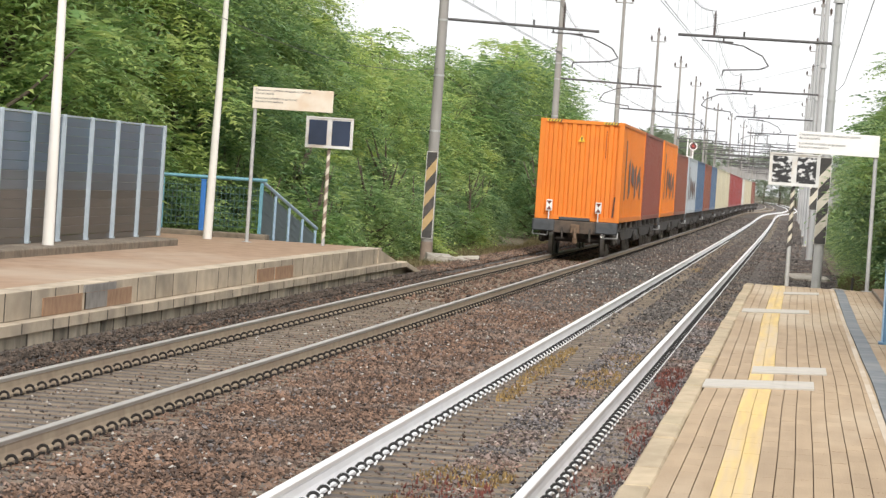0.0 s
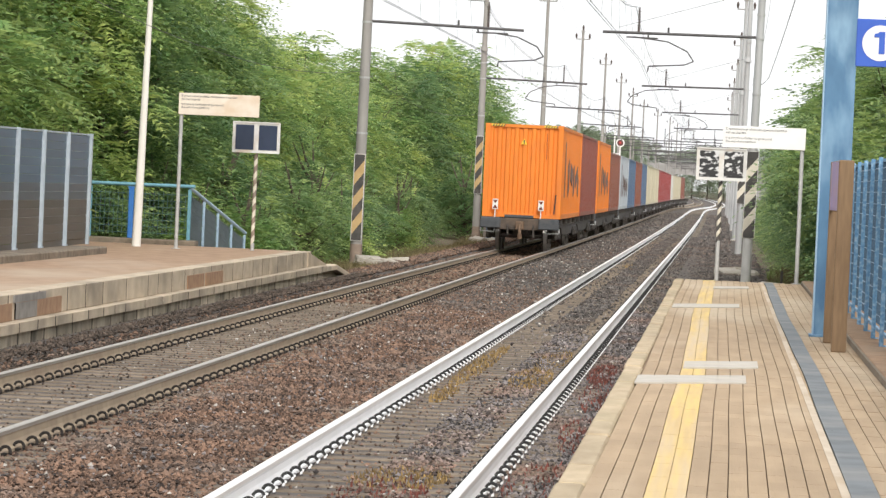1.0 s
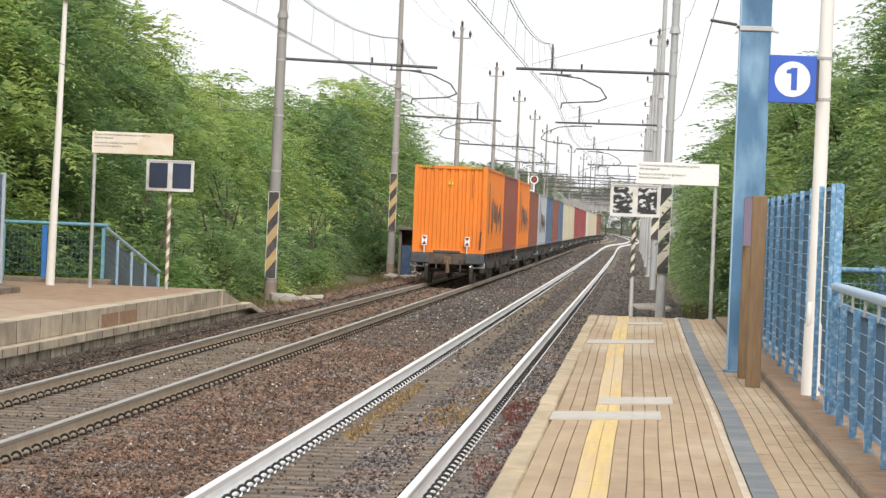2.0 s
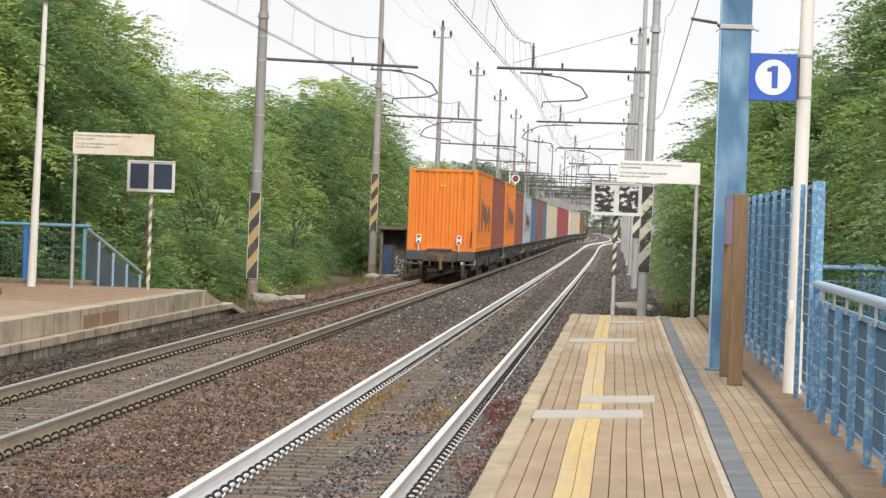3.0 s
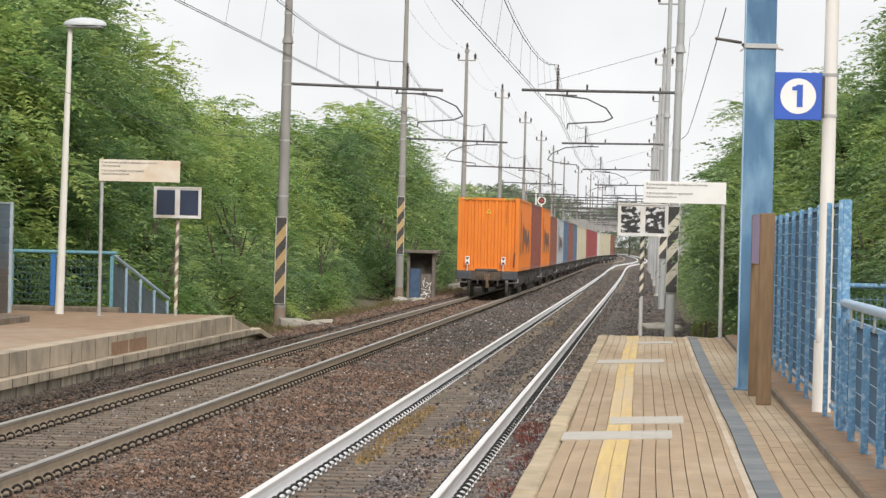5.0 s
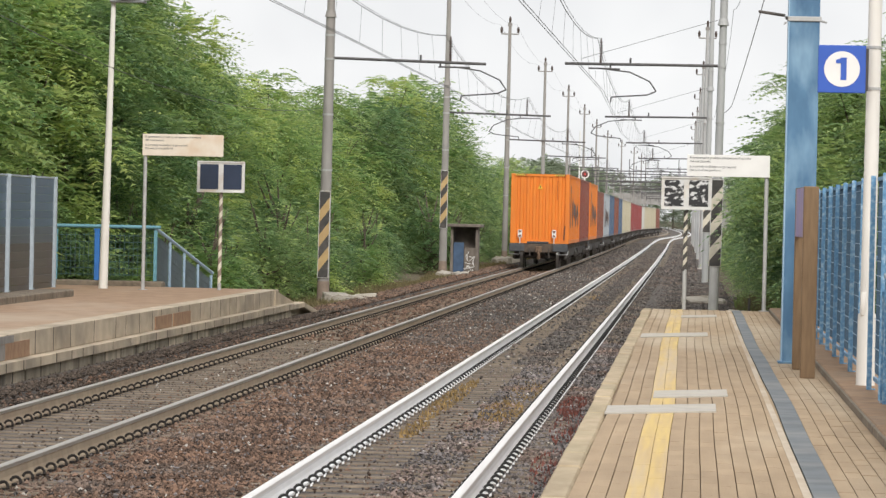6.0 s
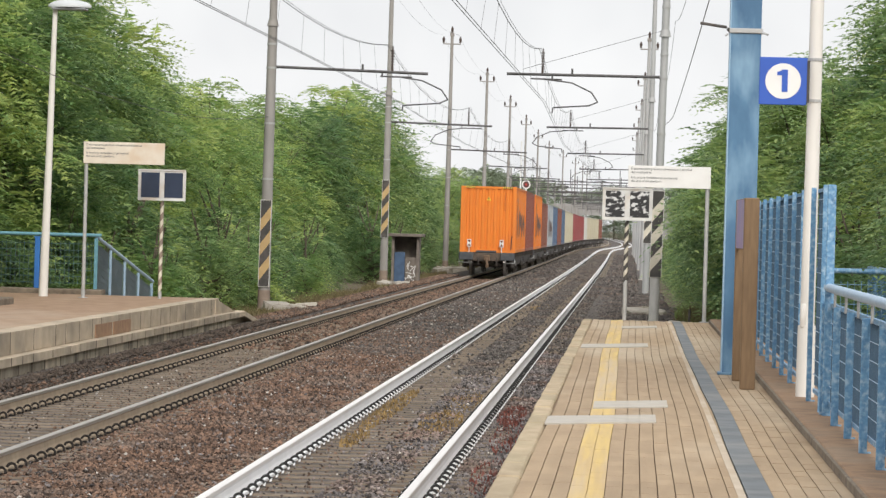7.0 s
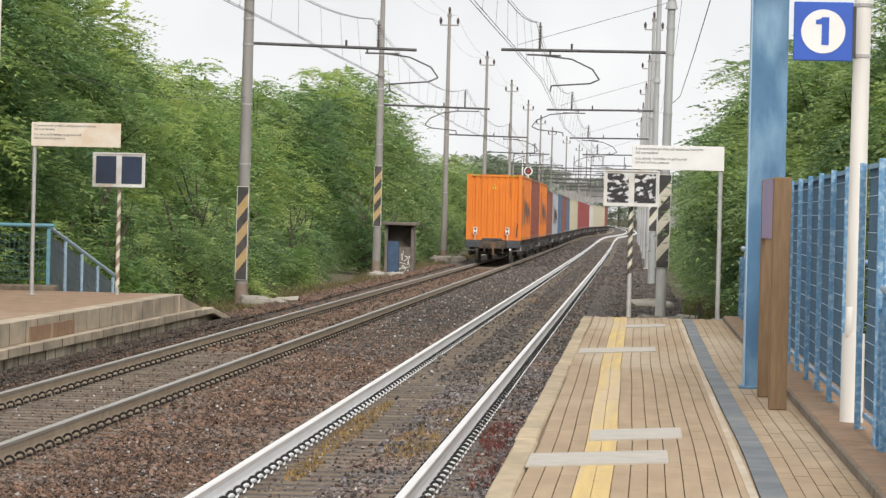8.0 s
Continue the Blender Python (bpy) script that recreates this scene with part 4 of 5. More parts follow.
first = barrier_bay(36.3)
for i in range(1, 11):
    copy_thing(first, pose(-11.15, 36.3 + i * 2.05, 0.69))
bm = bmesh.new()
box(bm, (0, 0, 0.97), (0.10, 0.10, 1.94), bevel=0.006)
ep = part("barrier_end_post", bm, M_BARPOST)
ep.location = (-11.15, 36.3 + 11 * 2.05, 0.69)
tagged(ep, "pale metal end post of the barrier", "post")


def lamp_post(loc, label, lean):
    s = thing("lamp_post", loc, label, "lamp post", "platform lamps")
    bm = bmesh.new()
    rod(bm, (-lean, 0, 0), (0, 0, 5.45), 0.088, 0.046, seg=16)
    part("shaft", bm, M_WPOLE, s, smooth=True)
    bm = bmesh.new()
    ball(bm, (0.28, 0, 5.52), 0.42, (1, 0.55, 0.32), 3)
    bmesh.ops.bisect_plane(bm, geom=bm.verts[:] + bm.edges[:] + bm.faces[:], plane_co=(0, 0, 5.50), plane_no=(0, 0, -1), clear_outer=True)
    bmesh.ops.contextual_create(bm, geom=[e for e in bm.edges if e.is_boundary])
    head = part("lamp_head", bm, M_LAMPHEAD, s, "domed grey lamp head", True)
    bm = bmesh.new()
    box(bm, (0.28, 0, 5.47), (0.66, 0.36, 0.05), bevel=0.02)
    part("lamp_glass", bm, mat("lamp_glass", (0.30, 0.31, 0.32), (0.22, 0.23, 0.24), 0.2), head)
    return s


lamp_post((-10.83, 48.6, 0.69), "white lamp post in front of the barrier", -0.02)
lamp_post((-11.06, 64.0, 0.57), "white lamp post with domed head near the railing", 0.09)
stair_guard((-14.6, 66.8, 0.68), 0, 4.0, "teal railing with mesh at the end of the platform", M_TEAL)
stair_guard((-10.62, 66.9, 0.68), 84, 4.6, "pale blue railing sloping down beside the steps", M_BLUERAIL, drop=0.95)
bm = bmesh.new()
box(bm, (-12.6, 66.6, 0.60), (4.4, 0.5, 0.14), bevel=0.02)
tagged(part("railing_kerb", bm, M_KERBFACE), "low stone kerb under the teal railing", "kerb", kind="structure")


bm = bmesh.new()
box(bm, (0, 0, 0.5), (0.10, 0.10, 1.0), bevel=0.01)
box(bm, (0, 0, 1.01), (0.12, 0.12, 0.03))
bp = part("blue_post", bm, mat("blue_post_bright", (0.04, 0.19, 0.55), (0.03, 0.15, 0.46), 0.5, scale=5))
bp.location = (-11.72, 66.5, 0.67)
tagged(bp, "short bright blue post beside the teal railing", "post")
bm = bmesh.new()
rod(bm, (0, 0, 0), (0.02, 0, 0.85), 0.028, seg=8)
mp_ = part("marker_post", bm, M_DECK)
mp_.location = (1.25, 72.0, -0.36)
tagged(mp_, "thin dark iron marker post on the verge", "post")

# ---- overhead line masts ----
SPAN, MAST_Y = 43.0, 85.0
ARM_Z, MESS_Z, WIRE_Z = 5.98, 6.62, 5.30


def hazard_board(parent, w, z0, z1, y, dark, light):
    n = 7
    bm = bmesh.new()
    box(bm, (0, y + 0.014, (z0 + z1) / 2), (w + 0.03, 0.02, z1 - z0 + 0.03))
    bd = part("hazard_board", bm, M_FRAMEW, parent, "black and pale diagonal hazard stripes")
    step = (z1 - z0) / n
    for i in range(n):
        bm = bmesh.new()
        lean = step * 0.55
        a = z0 + i * step
        q = [(-w / 2, a - (lean if i else 0)), (w / 2, a + (lean if i else 0)), (w / 2, a + step + (lean if i < n - 1 else 0)), (-w / 2, a + step - (lean if i < n - 1 else 0))]
        lo = [bm.verts.new((px, y - 0.004, pz)) for px, pz in q]
        hi = [bm.verts.new((px, y + 0.003, pz)) for px, pz in q]
        bm.faces.new(lo)
        bm.faces.new(hi[::-1])
        for a_, b_ in ((0, 1), (1, 2), (2, 3), (3, 0)):
            bm.faces.new((lo[b_], lo[a_], hi[a_], hi[b_]))
        part("stripe", bm, dark if i % 2 == 0 else light, bd)


def mast(x, y, side, label, board, girth=0.15, lean=0.0, z0=0.9, foot=None, tall=12.2):
    """side: the way (in x) to its track."""
    m = thing("overhead_line_mast", (x + shift(y), y, -0.42), label, "mast", "overhead line masts")
    m.rotation_euler = (0, radians(lean), 0)
    bm = bmesh.new()
    rod(bm, (0, 0, 0.75), (0, 0, 7.6), girth, girth * 0.78, seg=14)
    part("lower_shaft", bm, M_POLE if side > 0 else M_POLE_PALE, m, smooth=True)
    bm = bmesh.new()
    rod(bm, (0, 0, 7.5), (0, 0, tall), 0.10, 0.075, seg=12)
    rod(bm, (0, 0, 7.45), (0, 0, 7.62), 0.15, 0.11, seg=14)
    part("upper_shaft", bm, M_POLE if side > 0 else M_POLE_PALE, m, smooth=True)
    bm = bmesh.new()
    rod(bm, (0, 0, 0.05), (0, 0, 0.80 if side > 0 else z0 + 0.1), girth * 1.07, girth * 1.04, seg=14)
    part("foot", bm, foot or M_POLE_RUST, m, "stained foot of the mast", True)
    bm = bmesh.new()
    box(bm, (0, 0, 0.04), (0.6, 0.6, 0.18), bevel=0.03)
    part("footing", bm, M_RUBBLE, m, "pale concrete footing")
    for z in (3.6, 5.0, ARM_Z + 0.42, 7.0, 8.2):
        bm = bmesh.new()
        rod(bm, (0, 0, z - 0.025), (0, 0, z + 0.025), (girth * (1 - 0.22 * (z - 0.75) / 6.85) if z < 7.5 else 0.098) + 0.012, seg=14)
        part("band", bm, M_GALV, m)
    za = ARM_Z + 0.42
    reach = 3.95
    bm = bmesh.new()
    rod(bm, (side * 0.1, 0, za + 0.03), (side * reach, 0, za - 0.03), 0.036, seg=10)
    arm = part("bracket_arm", bm, M_ARM, m, "dark horizontal bracket arm", True)
    bm = bmesh.new()
    rod(bm, (side * 3.05, 0, za), (side * 3.05, 0, za + 0.14), 0.03, seg=8)
    for i in range(6):
        rod(bm, (side * 3.05, 0, za + 0.16 + i * 0.07), (side * 3.05, 0, za + 0.19 + i * 0.07), 0.045, seg=8)
    rod(bm, (side * 3.05, 0, za + 0.10), (side * 3.05, 0, za + 0.64), 0.018, seg=6)
    part("insulator", bm, M_INSUL, arm)
    bm = bmesh.new()
    s = side
    d = 1 if int(round((y - MAST_Y) / SPAN)) % 2 == 0 else -1
    pts = [(s * 3.05 - d * s * -0.1, 0, za - 0.12), (s * 3.05 + d * 0.75, 0, za - 0.20), (s * 3.05 + d * 1.25, 0, za - 0.42), (s * 3.05 + d * 1.42, 0, za - 0.66), (s * 3.05 + d * 1.2, 0, za - 0.76), (s * 3.05 + d * 0.3, 0, za - 0.84), (s * 3.05 + d * 0.28, 0, za - 0.98)]
    chain(bm, [Vector(p) for p in pts], 0.018, 6)
    rod(bm, (s * 3.05 - 0.3, 0, za - 0.13), (s * 3.05 + 0.5, 0, za - 0.13), 0.02, seg=6)
    rod(bm, (s * 2.8, 0, za - 0.02), (s * 2.8, 0, za - 0.14), 0.025, seg=6)
    part("steady_arm", bm, M_ARM, arm)
    bm = bmesh.new()
    rod(bm, (s * 2.3, 0, za), (s * 2.3, 0, za + 0.16), 0.03, seg=6)
    part("stub", bm, M_ARM, arm)
    # insulators at the head
    bm = bmesh.new()
    rod(bm, (-0.45, 0, tall - 0.45), (0.45, 0, tall - 0.45), 0.03, seg=6)
    rod(bm, (0, 0, tall - 0.05), (0, 0, tall + 0.12), 0.12, 0.10, seg=8)
    cr = part("crossarm", bm, M_POLE, m)
    for px, pz in ((-0.42, tall - 0.40), (0.42, tall - 0.40), (0.0, tall + 0.12)):
        bm = bmesh.new()
        rod(bm, (px, 0, pz), (px, 0, pz + 0.22), 0.05, 0.075, seg=8)
        rod(bm, (px, 0, pz + 0.22), (px, 0, pz + 0.32), 0.06, 0.03, seg=8)
        part("line_insulator", bm, M_INSUL, cr)
    if board:
        hazard_board(m, 0.25 if side > 0 else 0.275, z0, z0 + 2.16, -girth - 0.03, *board)
    return m


for i in range(12):
    y = MAST_Y + SPAN * i
    mast(-9.21 if i == 0 else -9.34, y, 1, "grey steel overhead line mast with striped foot board", (M_BLACK, M_HAZARD) if i < 2 else None, 0.15, 0.4 if i == 0 else 0.2, 0.9 if i == 0 else 2.05)
    mast(0.60 if i == 0 else 0.57, y + 0.6, -1, "grey steel overhead line mast beside the white rails", (M_BLACK, M_CREAM) if i < 2 else None, 0.12, 0.8 if i == 0 else 0.4, 1.40 if i == 0 else 2.1, M_MASTFOOT if i == 0 else M_POLE_PALE)

# wires: messenger, two contact wires and droppers over each track
for x0, nm in ((X1, "overhead line above the white rails"), (X2, "overhead line above the brown rails")):
    w = thing("overhead_wires", (0, 0, 0), nm + " with droppers", "overhead wires", "overhead wires", "structure")
    bm, bd, bc = bmesh.new(), bmesh.new(), bmesh.new()
    for i in range(-3, 11):
        ya, yb = MAST_Y + SPAN * i, MAST_Y + SPAN * (i + 1)
        pts = []
        for k in range(11):
            u = k / 10
            y = ya + (yb - ya) * u
            pts.append(Vector((x0 + shift(y) + 0.03, y, MESS_Z - 4 * u * (1 - u) * 0.62)))
        chain(bm, pts, 0.0075, 5)
        chain(bm, [p + Vector((0.05, 0, 0.01)) for p in pts], 0.0045, 5)
        sg = 0.18 if i % 2 == 0 else -0.18
        for off in (-0.03, 0.03):
            chain(bc, [Vector((x0 + shift(ya) + sg + off, ya, WIRE_Z)), Vector((x0 + shift(yb) - sg + off, yb, WIRE_Z))], 0.006, 5)
        for k in range(1, 10):
            p = pts[k]
            if i < 6:
                u = k / 10
                rod(bd, p, (x0 + shift(p.y) + sg * (1 - 2 * u), p.y, WIRE_Z), 0.0027, seg=4)
    part("messenger_wire", bm, M_WIRE, w)
    part("contact_wire", bc, M_WIRE, w)
    part("dropper", bd, M_WIRE, w)


def hung_wire(a, b, sag, label, r=0.010):
    bm = bmesh.new()
    a, b = Vector(a), Vector(b)
    pts = [a.lerp(b, k / 14) - Vector((0, 0, sag * 4 * k / 14 * (1 - k / 14))) for k in range(15)]
    chain(bm, pts, r, 5)
    return tagged(part("wire", bm, M_WIRE), label, "wire", "line wires", "structure")


for i in range(-1, 8):
    ya, yb = MAST_Y + SPAN * i, MAST_Y + SPAN * (i + 1)
    hung_wire((-9.2 + shift(ya), ya, 4.75), (-9.2 + shift(yb), yb, 4.75), 0.55, "thin dark wire slung along the masts", 0.006)
    hung_wire((0.95 + shift(ya), ya, 7.4), (0.95 + shift(yb), yb, 7.4), 0.7, "thin dark wire slung along the masts", 0.005)
    for xx in (-0.42, 0.42):
        hung_wire((-9.36 + xx + shift(ya), ya, 11.8), (-9.36 + xx + shift(yb), yb, 11.8), 0.6, "thin feeder wire along the mast heads", 0.004)
hung_wire((0.96, 85.6, 5.02), (1.05, 49.0, 5.57), 0.06, "dark cable rising from a mast", 0.008)
hung_wire((0.964, 85.6, 5.023), (0.67, 85.6, 4.80), 0.05, "dark cable rising from a mast", 0.008)
for i in range(4):
    y = MAST_Y + SPAN * i
    hung_wire((0.7, y + 0.6, 7.2), (X1 - 0.4, y + 0.6, ARM_Z + 0.15), 0.0, "stay wire of a bracket arm", 0.006)

# far lattice of gantries
for i, y in enumerate((330, 372, 415, 458, 500, 545, 590, 640)):
    g = thing("signal_gantry", (shift(y), y, -0.4), "distant steel portal over the tracks", "gantry", "distant gantries")
    for x in (-11.5, 2.6):
        bm = bmesh.new()
        rod(bm, (x, 0, 0), (x, 0, 8.5 + (i % 3) * 0.9), 0.11, 0.08, seg=6)
        part("leg", bm, M_POLE, g)
    for z in (6.6, 7.2 + 0.3 * (i % 2)):
        bm = bmesh.new()
        rod(bm, (-11.5, 0, z), (2.6, 0, z), 0.05, seg=6)
        part("beam", bm, M_ARM, g)
    for k in range(8):
        x = -10.5 + k * 1.6
        bm = bmesh.new()
        rod(bm, (x, 0, 6.6), (x, 0, 5.6 if k % 3 else 8.4), 0.04, seg=5)
        part("hanger", bm, M_ARM, g)

# ---- signal with round target ----
sg = thing("railway_signal", (-8.75, 264.0, 0.1), "round red signal with white rim on a tall post", "signal")
bm = bmesh.new()
rod(bm, (0, 0, 0), (0, 0, 8.8), 0.07, 0.05, seg=8)
part("post", bm, M_SIGNWHITE, sg)
bm = bmesh.new()
rod(bm, (0.45, -0.25, 5.45), (0.45, -0.18, 5.45), 0.33, seg=28)
tg = part("target", bm, M_SIGNWHITE, sg, "round target with white rim")
bm = bmesh.new()
rod(bm, (0.45, -0.27, 5.45), (0.45, -0.24, 5.45), 0.245, seg=28)
part("target_face", bm, mat("signal_face", (0.16, 0.05, 0.045), (0.10, 0.035, 0.03), 0.5), tg)
bm = bmesh.new()
rod(bm, (0.45, -0.30, 5.45), (0.45, -0.26, 5.45), 0.075, seg=16)
part("lens", bm, M_REDLAMP, tg, "lit red lens")
bm = bmesh.new()
rod(bm, (0.45, -0.2, 4.2), (0.45, -0.2, 5.2), 0.05, seg=8)
rod(bm, (0, 0, 4.6), (0.45, -0.2, 4.6), 0.04, seg=6)
box(bm, (0.3, 0, 4.3), (1.0, 0.7, 0.05))
part("platform_bracket", bm, M_SIGNWHITE, sg)

# ---- hut beside the second mast ----
hut = thing("lineside_hut", (-8.66, 130.0, -0.42), "small weathered concrete lineside hut with open front", "hut")
bm = bmesh.new()
box(bm, (-0.48, 0.4, 1.05), (0.10, 0.95, 2.1))
part("side_wall", bm, M_CONC, hut)
bm = bmesh.new()
box(bm, (0.48, 0.4, 1.05), (0.10, 0.95, 2.1))
part("side_wall", bm, M_CONC, hut)
bm = bmesh.new()
box(bm, (0, 0.85, 1.05), (0.86, 0.08, 2.1))
part("back_wall", bm, M_CONC, hut)
bm = bmesh.new()
box(bm, (0, 0.38, 2.15), (1.35, 1.35, 0.12), bevel=0.02)
part("roof", bm, M_CONC, hut, "flat overhanging concrete roof slab")
bm = bmesh.new()
box(bm, (-0.22, 0.05, 0.85), (0.40, 0.05, 1.3))
part("door", bm, M_HUTIN, hut, "dark blue door")
bm = bmesh.new()
box(bm, (0.22, 0.02, 0.65), (0.42, 0.04, 1.3))
pn = part("front_panel", bm, M_CONC, hut, "panel scrawled with pale graffiti")
bm = bmesh.new()
rr = random.Random(5)
for i in range(16):
    a = rr.uniform(0, 6.28)
    c = Vector((0.22 + rr.uniform(-0.15, 0.15), -0.003, 0.62 + rr.uniform(-0.3, 0.4)))
    d = Vector((math.cos(a), 0, math.sin(a))) * rr.uniform(0.06, 0.16)
    rod(bm, c - d, c + d, 0.012, seg=5)
part("graffiti", bm, M_SIGNWHITE, pn)


def rubble(x, y, n, spread, size, seed, label):
    r = random.Random(seed)
    for i in range(n):
        bm = bmesh.new()
        s = size * r.uniform(0.5, 1.2)
        box(bm, (0, 0, 0), (s * 1.4, s * 1.9, s * 0.6), rz=r.uniform(0, 180), rx=r.uniform(-8, 8), ry=r.uniform(-10, 10), bevel=s * 0.06)
        for v in bm.verts:
            v.co += Vector((r.uniform(-1, 1), r.uniform(-1, 1), r.uniform(-0.4, 0.4))) * s * 0.10
        ob = part("rubble_slab", bm, M_RUBBLE)
        px, py = x + r.uniform(-1, 1) * spread, y + r.uniform(-1, 1) * spread * 3
        ob.location = (px, py, (-0.06 if -9.2 < px < 0 else max(ground_z(px, py), -0.30)) + s * 0.10)
        tagged(ob, label, "rubble", "broken slabs")


rubble(-8.6, 84.5, 16, 0.45, 0.30, 1, "pale broken concrete slab lying beside a mast")
rubble(-8.7, 123.5, 14, 0.45, 0.24, 2, "pale broken concrete slab lying beside the hut")
rubble(-8.7, 164.0, 12, 0.4, 0.42, 3, "pale broken concrete slab on the verge")
rubble(0.9, 84.0, 5, 0.5, 0.42, 4, "pale broken slab beside the mast footing")
rubble(0.45, 97.0, 4, 0.5, 0.5, 5, "flat pale slab beside the track")


# ---- trees ----
def crown_mesh(name, seed, H, R, sprays, leaf, low, material, n=26):
    """Pinnate sprays on many lobes: thousands of small folded leaflets, with gaps."""
    r = np.random.default_rng(seed)
    lobes = []
    for i in range(n):
        u = (i + 0.5) / n
        z = low + (H - low - 0.5) * u ** 0.9
        prof = math.sin(math.pi * min(1, 0.22 + 0.75 * u)) ** 0.7
        a = i * 2.4 + r.uniform(-0.4, 0.4)
        rad = R * prof * r.uniform(0.35, 0.85)
        lobes.append((rad * math.cos(a), rad * math.sin(a), z, r.uniform(0.5, 1.05) * R * 0.37))
    for i in range(5):
        a, rad = r.uniform(0, 6.28), R * r.uniform(0.1, 0.7)
        lobes.append((rad * math.cos(a), rad * math.sin(a), H - 0.1 - rad * 0.5 + r.uniform(0.1, 0.9), R * 0.11))
    lobes = np.array(lobes)
    n = len(lobes)
    wts = lobes[:, 3] ** 2
    pick = r.choice(n, sprays, p=wts / wts.sum())
    d = r.normal(size=(sprays, 3))
    d[:, 2] = d[:, 2] * 0.75 + 0.45
    d /= np.linalg.norm(d, axis=1)[:, None]
    base = lobes[pick, :3] + d * (lobes[pick, 3] * r.uniform(0.62, 1.06, sprays))[:, None] * np.array([1.1, 1.1, 0.85])
    stray = r.uniform(size=sprays) < 0.06
    base[stray] += d[stray] * r.uniform(0.2, 0.7, (stray.sum(), 1))
    way = d * np.array([1, 1, 0.3]) + r.normal(size=(sprays, 3)) * np.array([0.4, 0.4, 0.2])
    way /= np.linalg.norm(way, axis=1)[:, None]
    side = np.cross(way, np.array([0, 0, 1.0]))
    side /= np.linalg.norm(side, axis=1)[:, None] + 1e-6
    up = np.cross(side, way)
    L = leaf * r.uniform(2.8, 4.8, sprays)
    vs, fs, k = [], [], 0
    for j in range(11):
        u = (j // 2 + 0.6) / 5.6
        s = 0.0 if j == 10 else (1 if j % 2 else -1)
        c = base + way * (L * u)[:, None] - np.array([0, 0, 1.0]) * (L * u * u * 0.5)[:, None]
        ax = way * (1.0 if s == 0 else 0.4) + side * s + up * r.uniform(-0.2, 0.2, (sprays, 1)) - np.array([0, 0, 0.3])
        ax /= np.linalg.norm(ax, axis=1)[:, None]
        wd = np.cross(ax, up + r.normal(size=(sprays, 3)) * 0.2)
        wd /= np.linalg.norm(wd, axis=1)[:, None] + 1e-6
        ln = (leaf * r.uniform(0.75, 1.25, sprays) * (1.1 - 0.35 * u))[:, None]
        q = np.stack([c + wd * ln * 0.2, c + ax * ln, c - wd * ln * 0.2 + ax * ln * 0.1], 1)
        vs.append(q.reshape(-1, 3))
        fs.append(np.arange(sprays * 3).reshape(-1, 3) + k)
        k += sprays * 3
    return raw_mesh(name, np.concatenate(vs), np.concatenate(fs), material), lobes


def tree(name, seed, H, R, sprays, leaf, low, material, label, category="tree", n=26):
    t = thing(name, (0, 0, 0), label, category, "trees along the line")
    me, lobes = crown_mesh("crown", seed, H, R, sprays, leaf, low, material, n)
    c = new("crown", me)
    c.parent = t
    r = random.Random(seed)
    bm = bmesh.new()
    p = Vector((0, 0, -0.3))
    for i in range(5):
        q = Vector((r.uniform(-0.15, 0.15), r.uniform(-0.15, 0.15), H * 0.17 * (i + 1)))
        rod(bm, p, q, 0.13 * (1 - i * 0.17), 0.13 * (1 - (i + 1) * 0.17), seg=7)
        p = q
    part("trunk", bm, M_BARK, t)
    bm = bmesh.new()
    for lb in lobes[::2]:
        z = max(0.3, lb[2] * 0.62)
        a, b = Vector((0, 0, z)), Vector(lb[:3])
        mdl = a.lerp(b, 0.5) + Vector((0, 0, -0.1))
        rod(bm, a, mdl, 0.045, 0.03, seg=5)
        rod(bm, mdl, b, 0.03, 0.012, seg=5)
    tagged(part("branchwork", bm, M_BARK, t), kind="stuff")
    return t


KINDS = [tree("broadleaf_tree", 11, 7.0, 2.5, 2300, 0.195, 0.3, M_LEAF, "bushy green tree with feathery leaves down to the ground", n=17),
         tree("broadleaf_tree", 12, 7.4, 2.7, 2400, 0.195, 0.5, M_LEAF_D, "dense dark green tree with drooping feathery leaves", n=19),
         tree("broadleaf_tree", 13, 6.4, 2.4, 2300, 0.19, 0.2, M_LEAF, "bushy green tree with feathery leaves down to the ground", n=16),
         tree("broadleaf_tree", 14, 7.0, 2.9, 1050, 0.27, 0.3, M_LEAF_D, "dense dark green tree with drooping feathery leaves", n=15),
         tree("broadleaf_tree", 15, 6.8, 2.8, 1050, 0.265, 0.3, M_LEAF, "bushy green tree with feathery leaves down to the ground", n=14),
         tree("broadleaf_tree", 17, 7.6, 2.3, 950, 0.23, 1.2, M_LEAF_D, "slender dark green tree with loose uneven crown", n=11),
         tree("broadleaf_tree", 18, 5.4, 2.4, 2400, 0.185, 1.9, M_LEAF_D, "spreading green tree whose boughs overhang the verge", n=17),
         # last kind: far tree whose leaf colour holds the haze
         tree("broadleaf_tree", 19, 7.0, 2.9, 800, 0.28, 0.3, M_LEAF_FAR, "distant tree with haze greyed into its leaf colour", n=14)]
BRIGHT_SHRUB = tree("shrub", 21, 2.0, 1.1, 520, 0.16, 0.1, M_LEAF, "bright yellowish green shrub beside the platform ramp", "shrub", n=14)
SHRUB = tree("shrub", 16, 2.4, 1.3, 800, 0.125, 0.1, M_LEAF_D, "leafy green shrub at the edge of the trees", "shrub")
used = set()


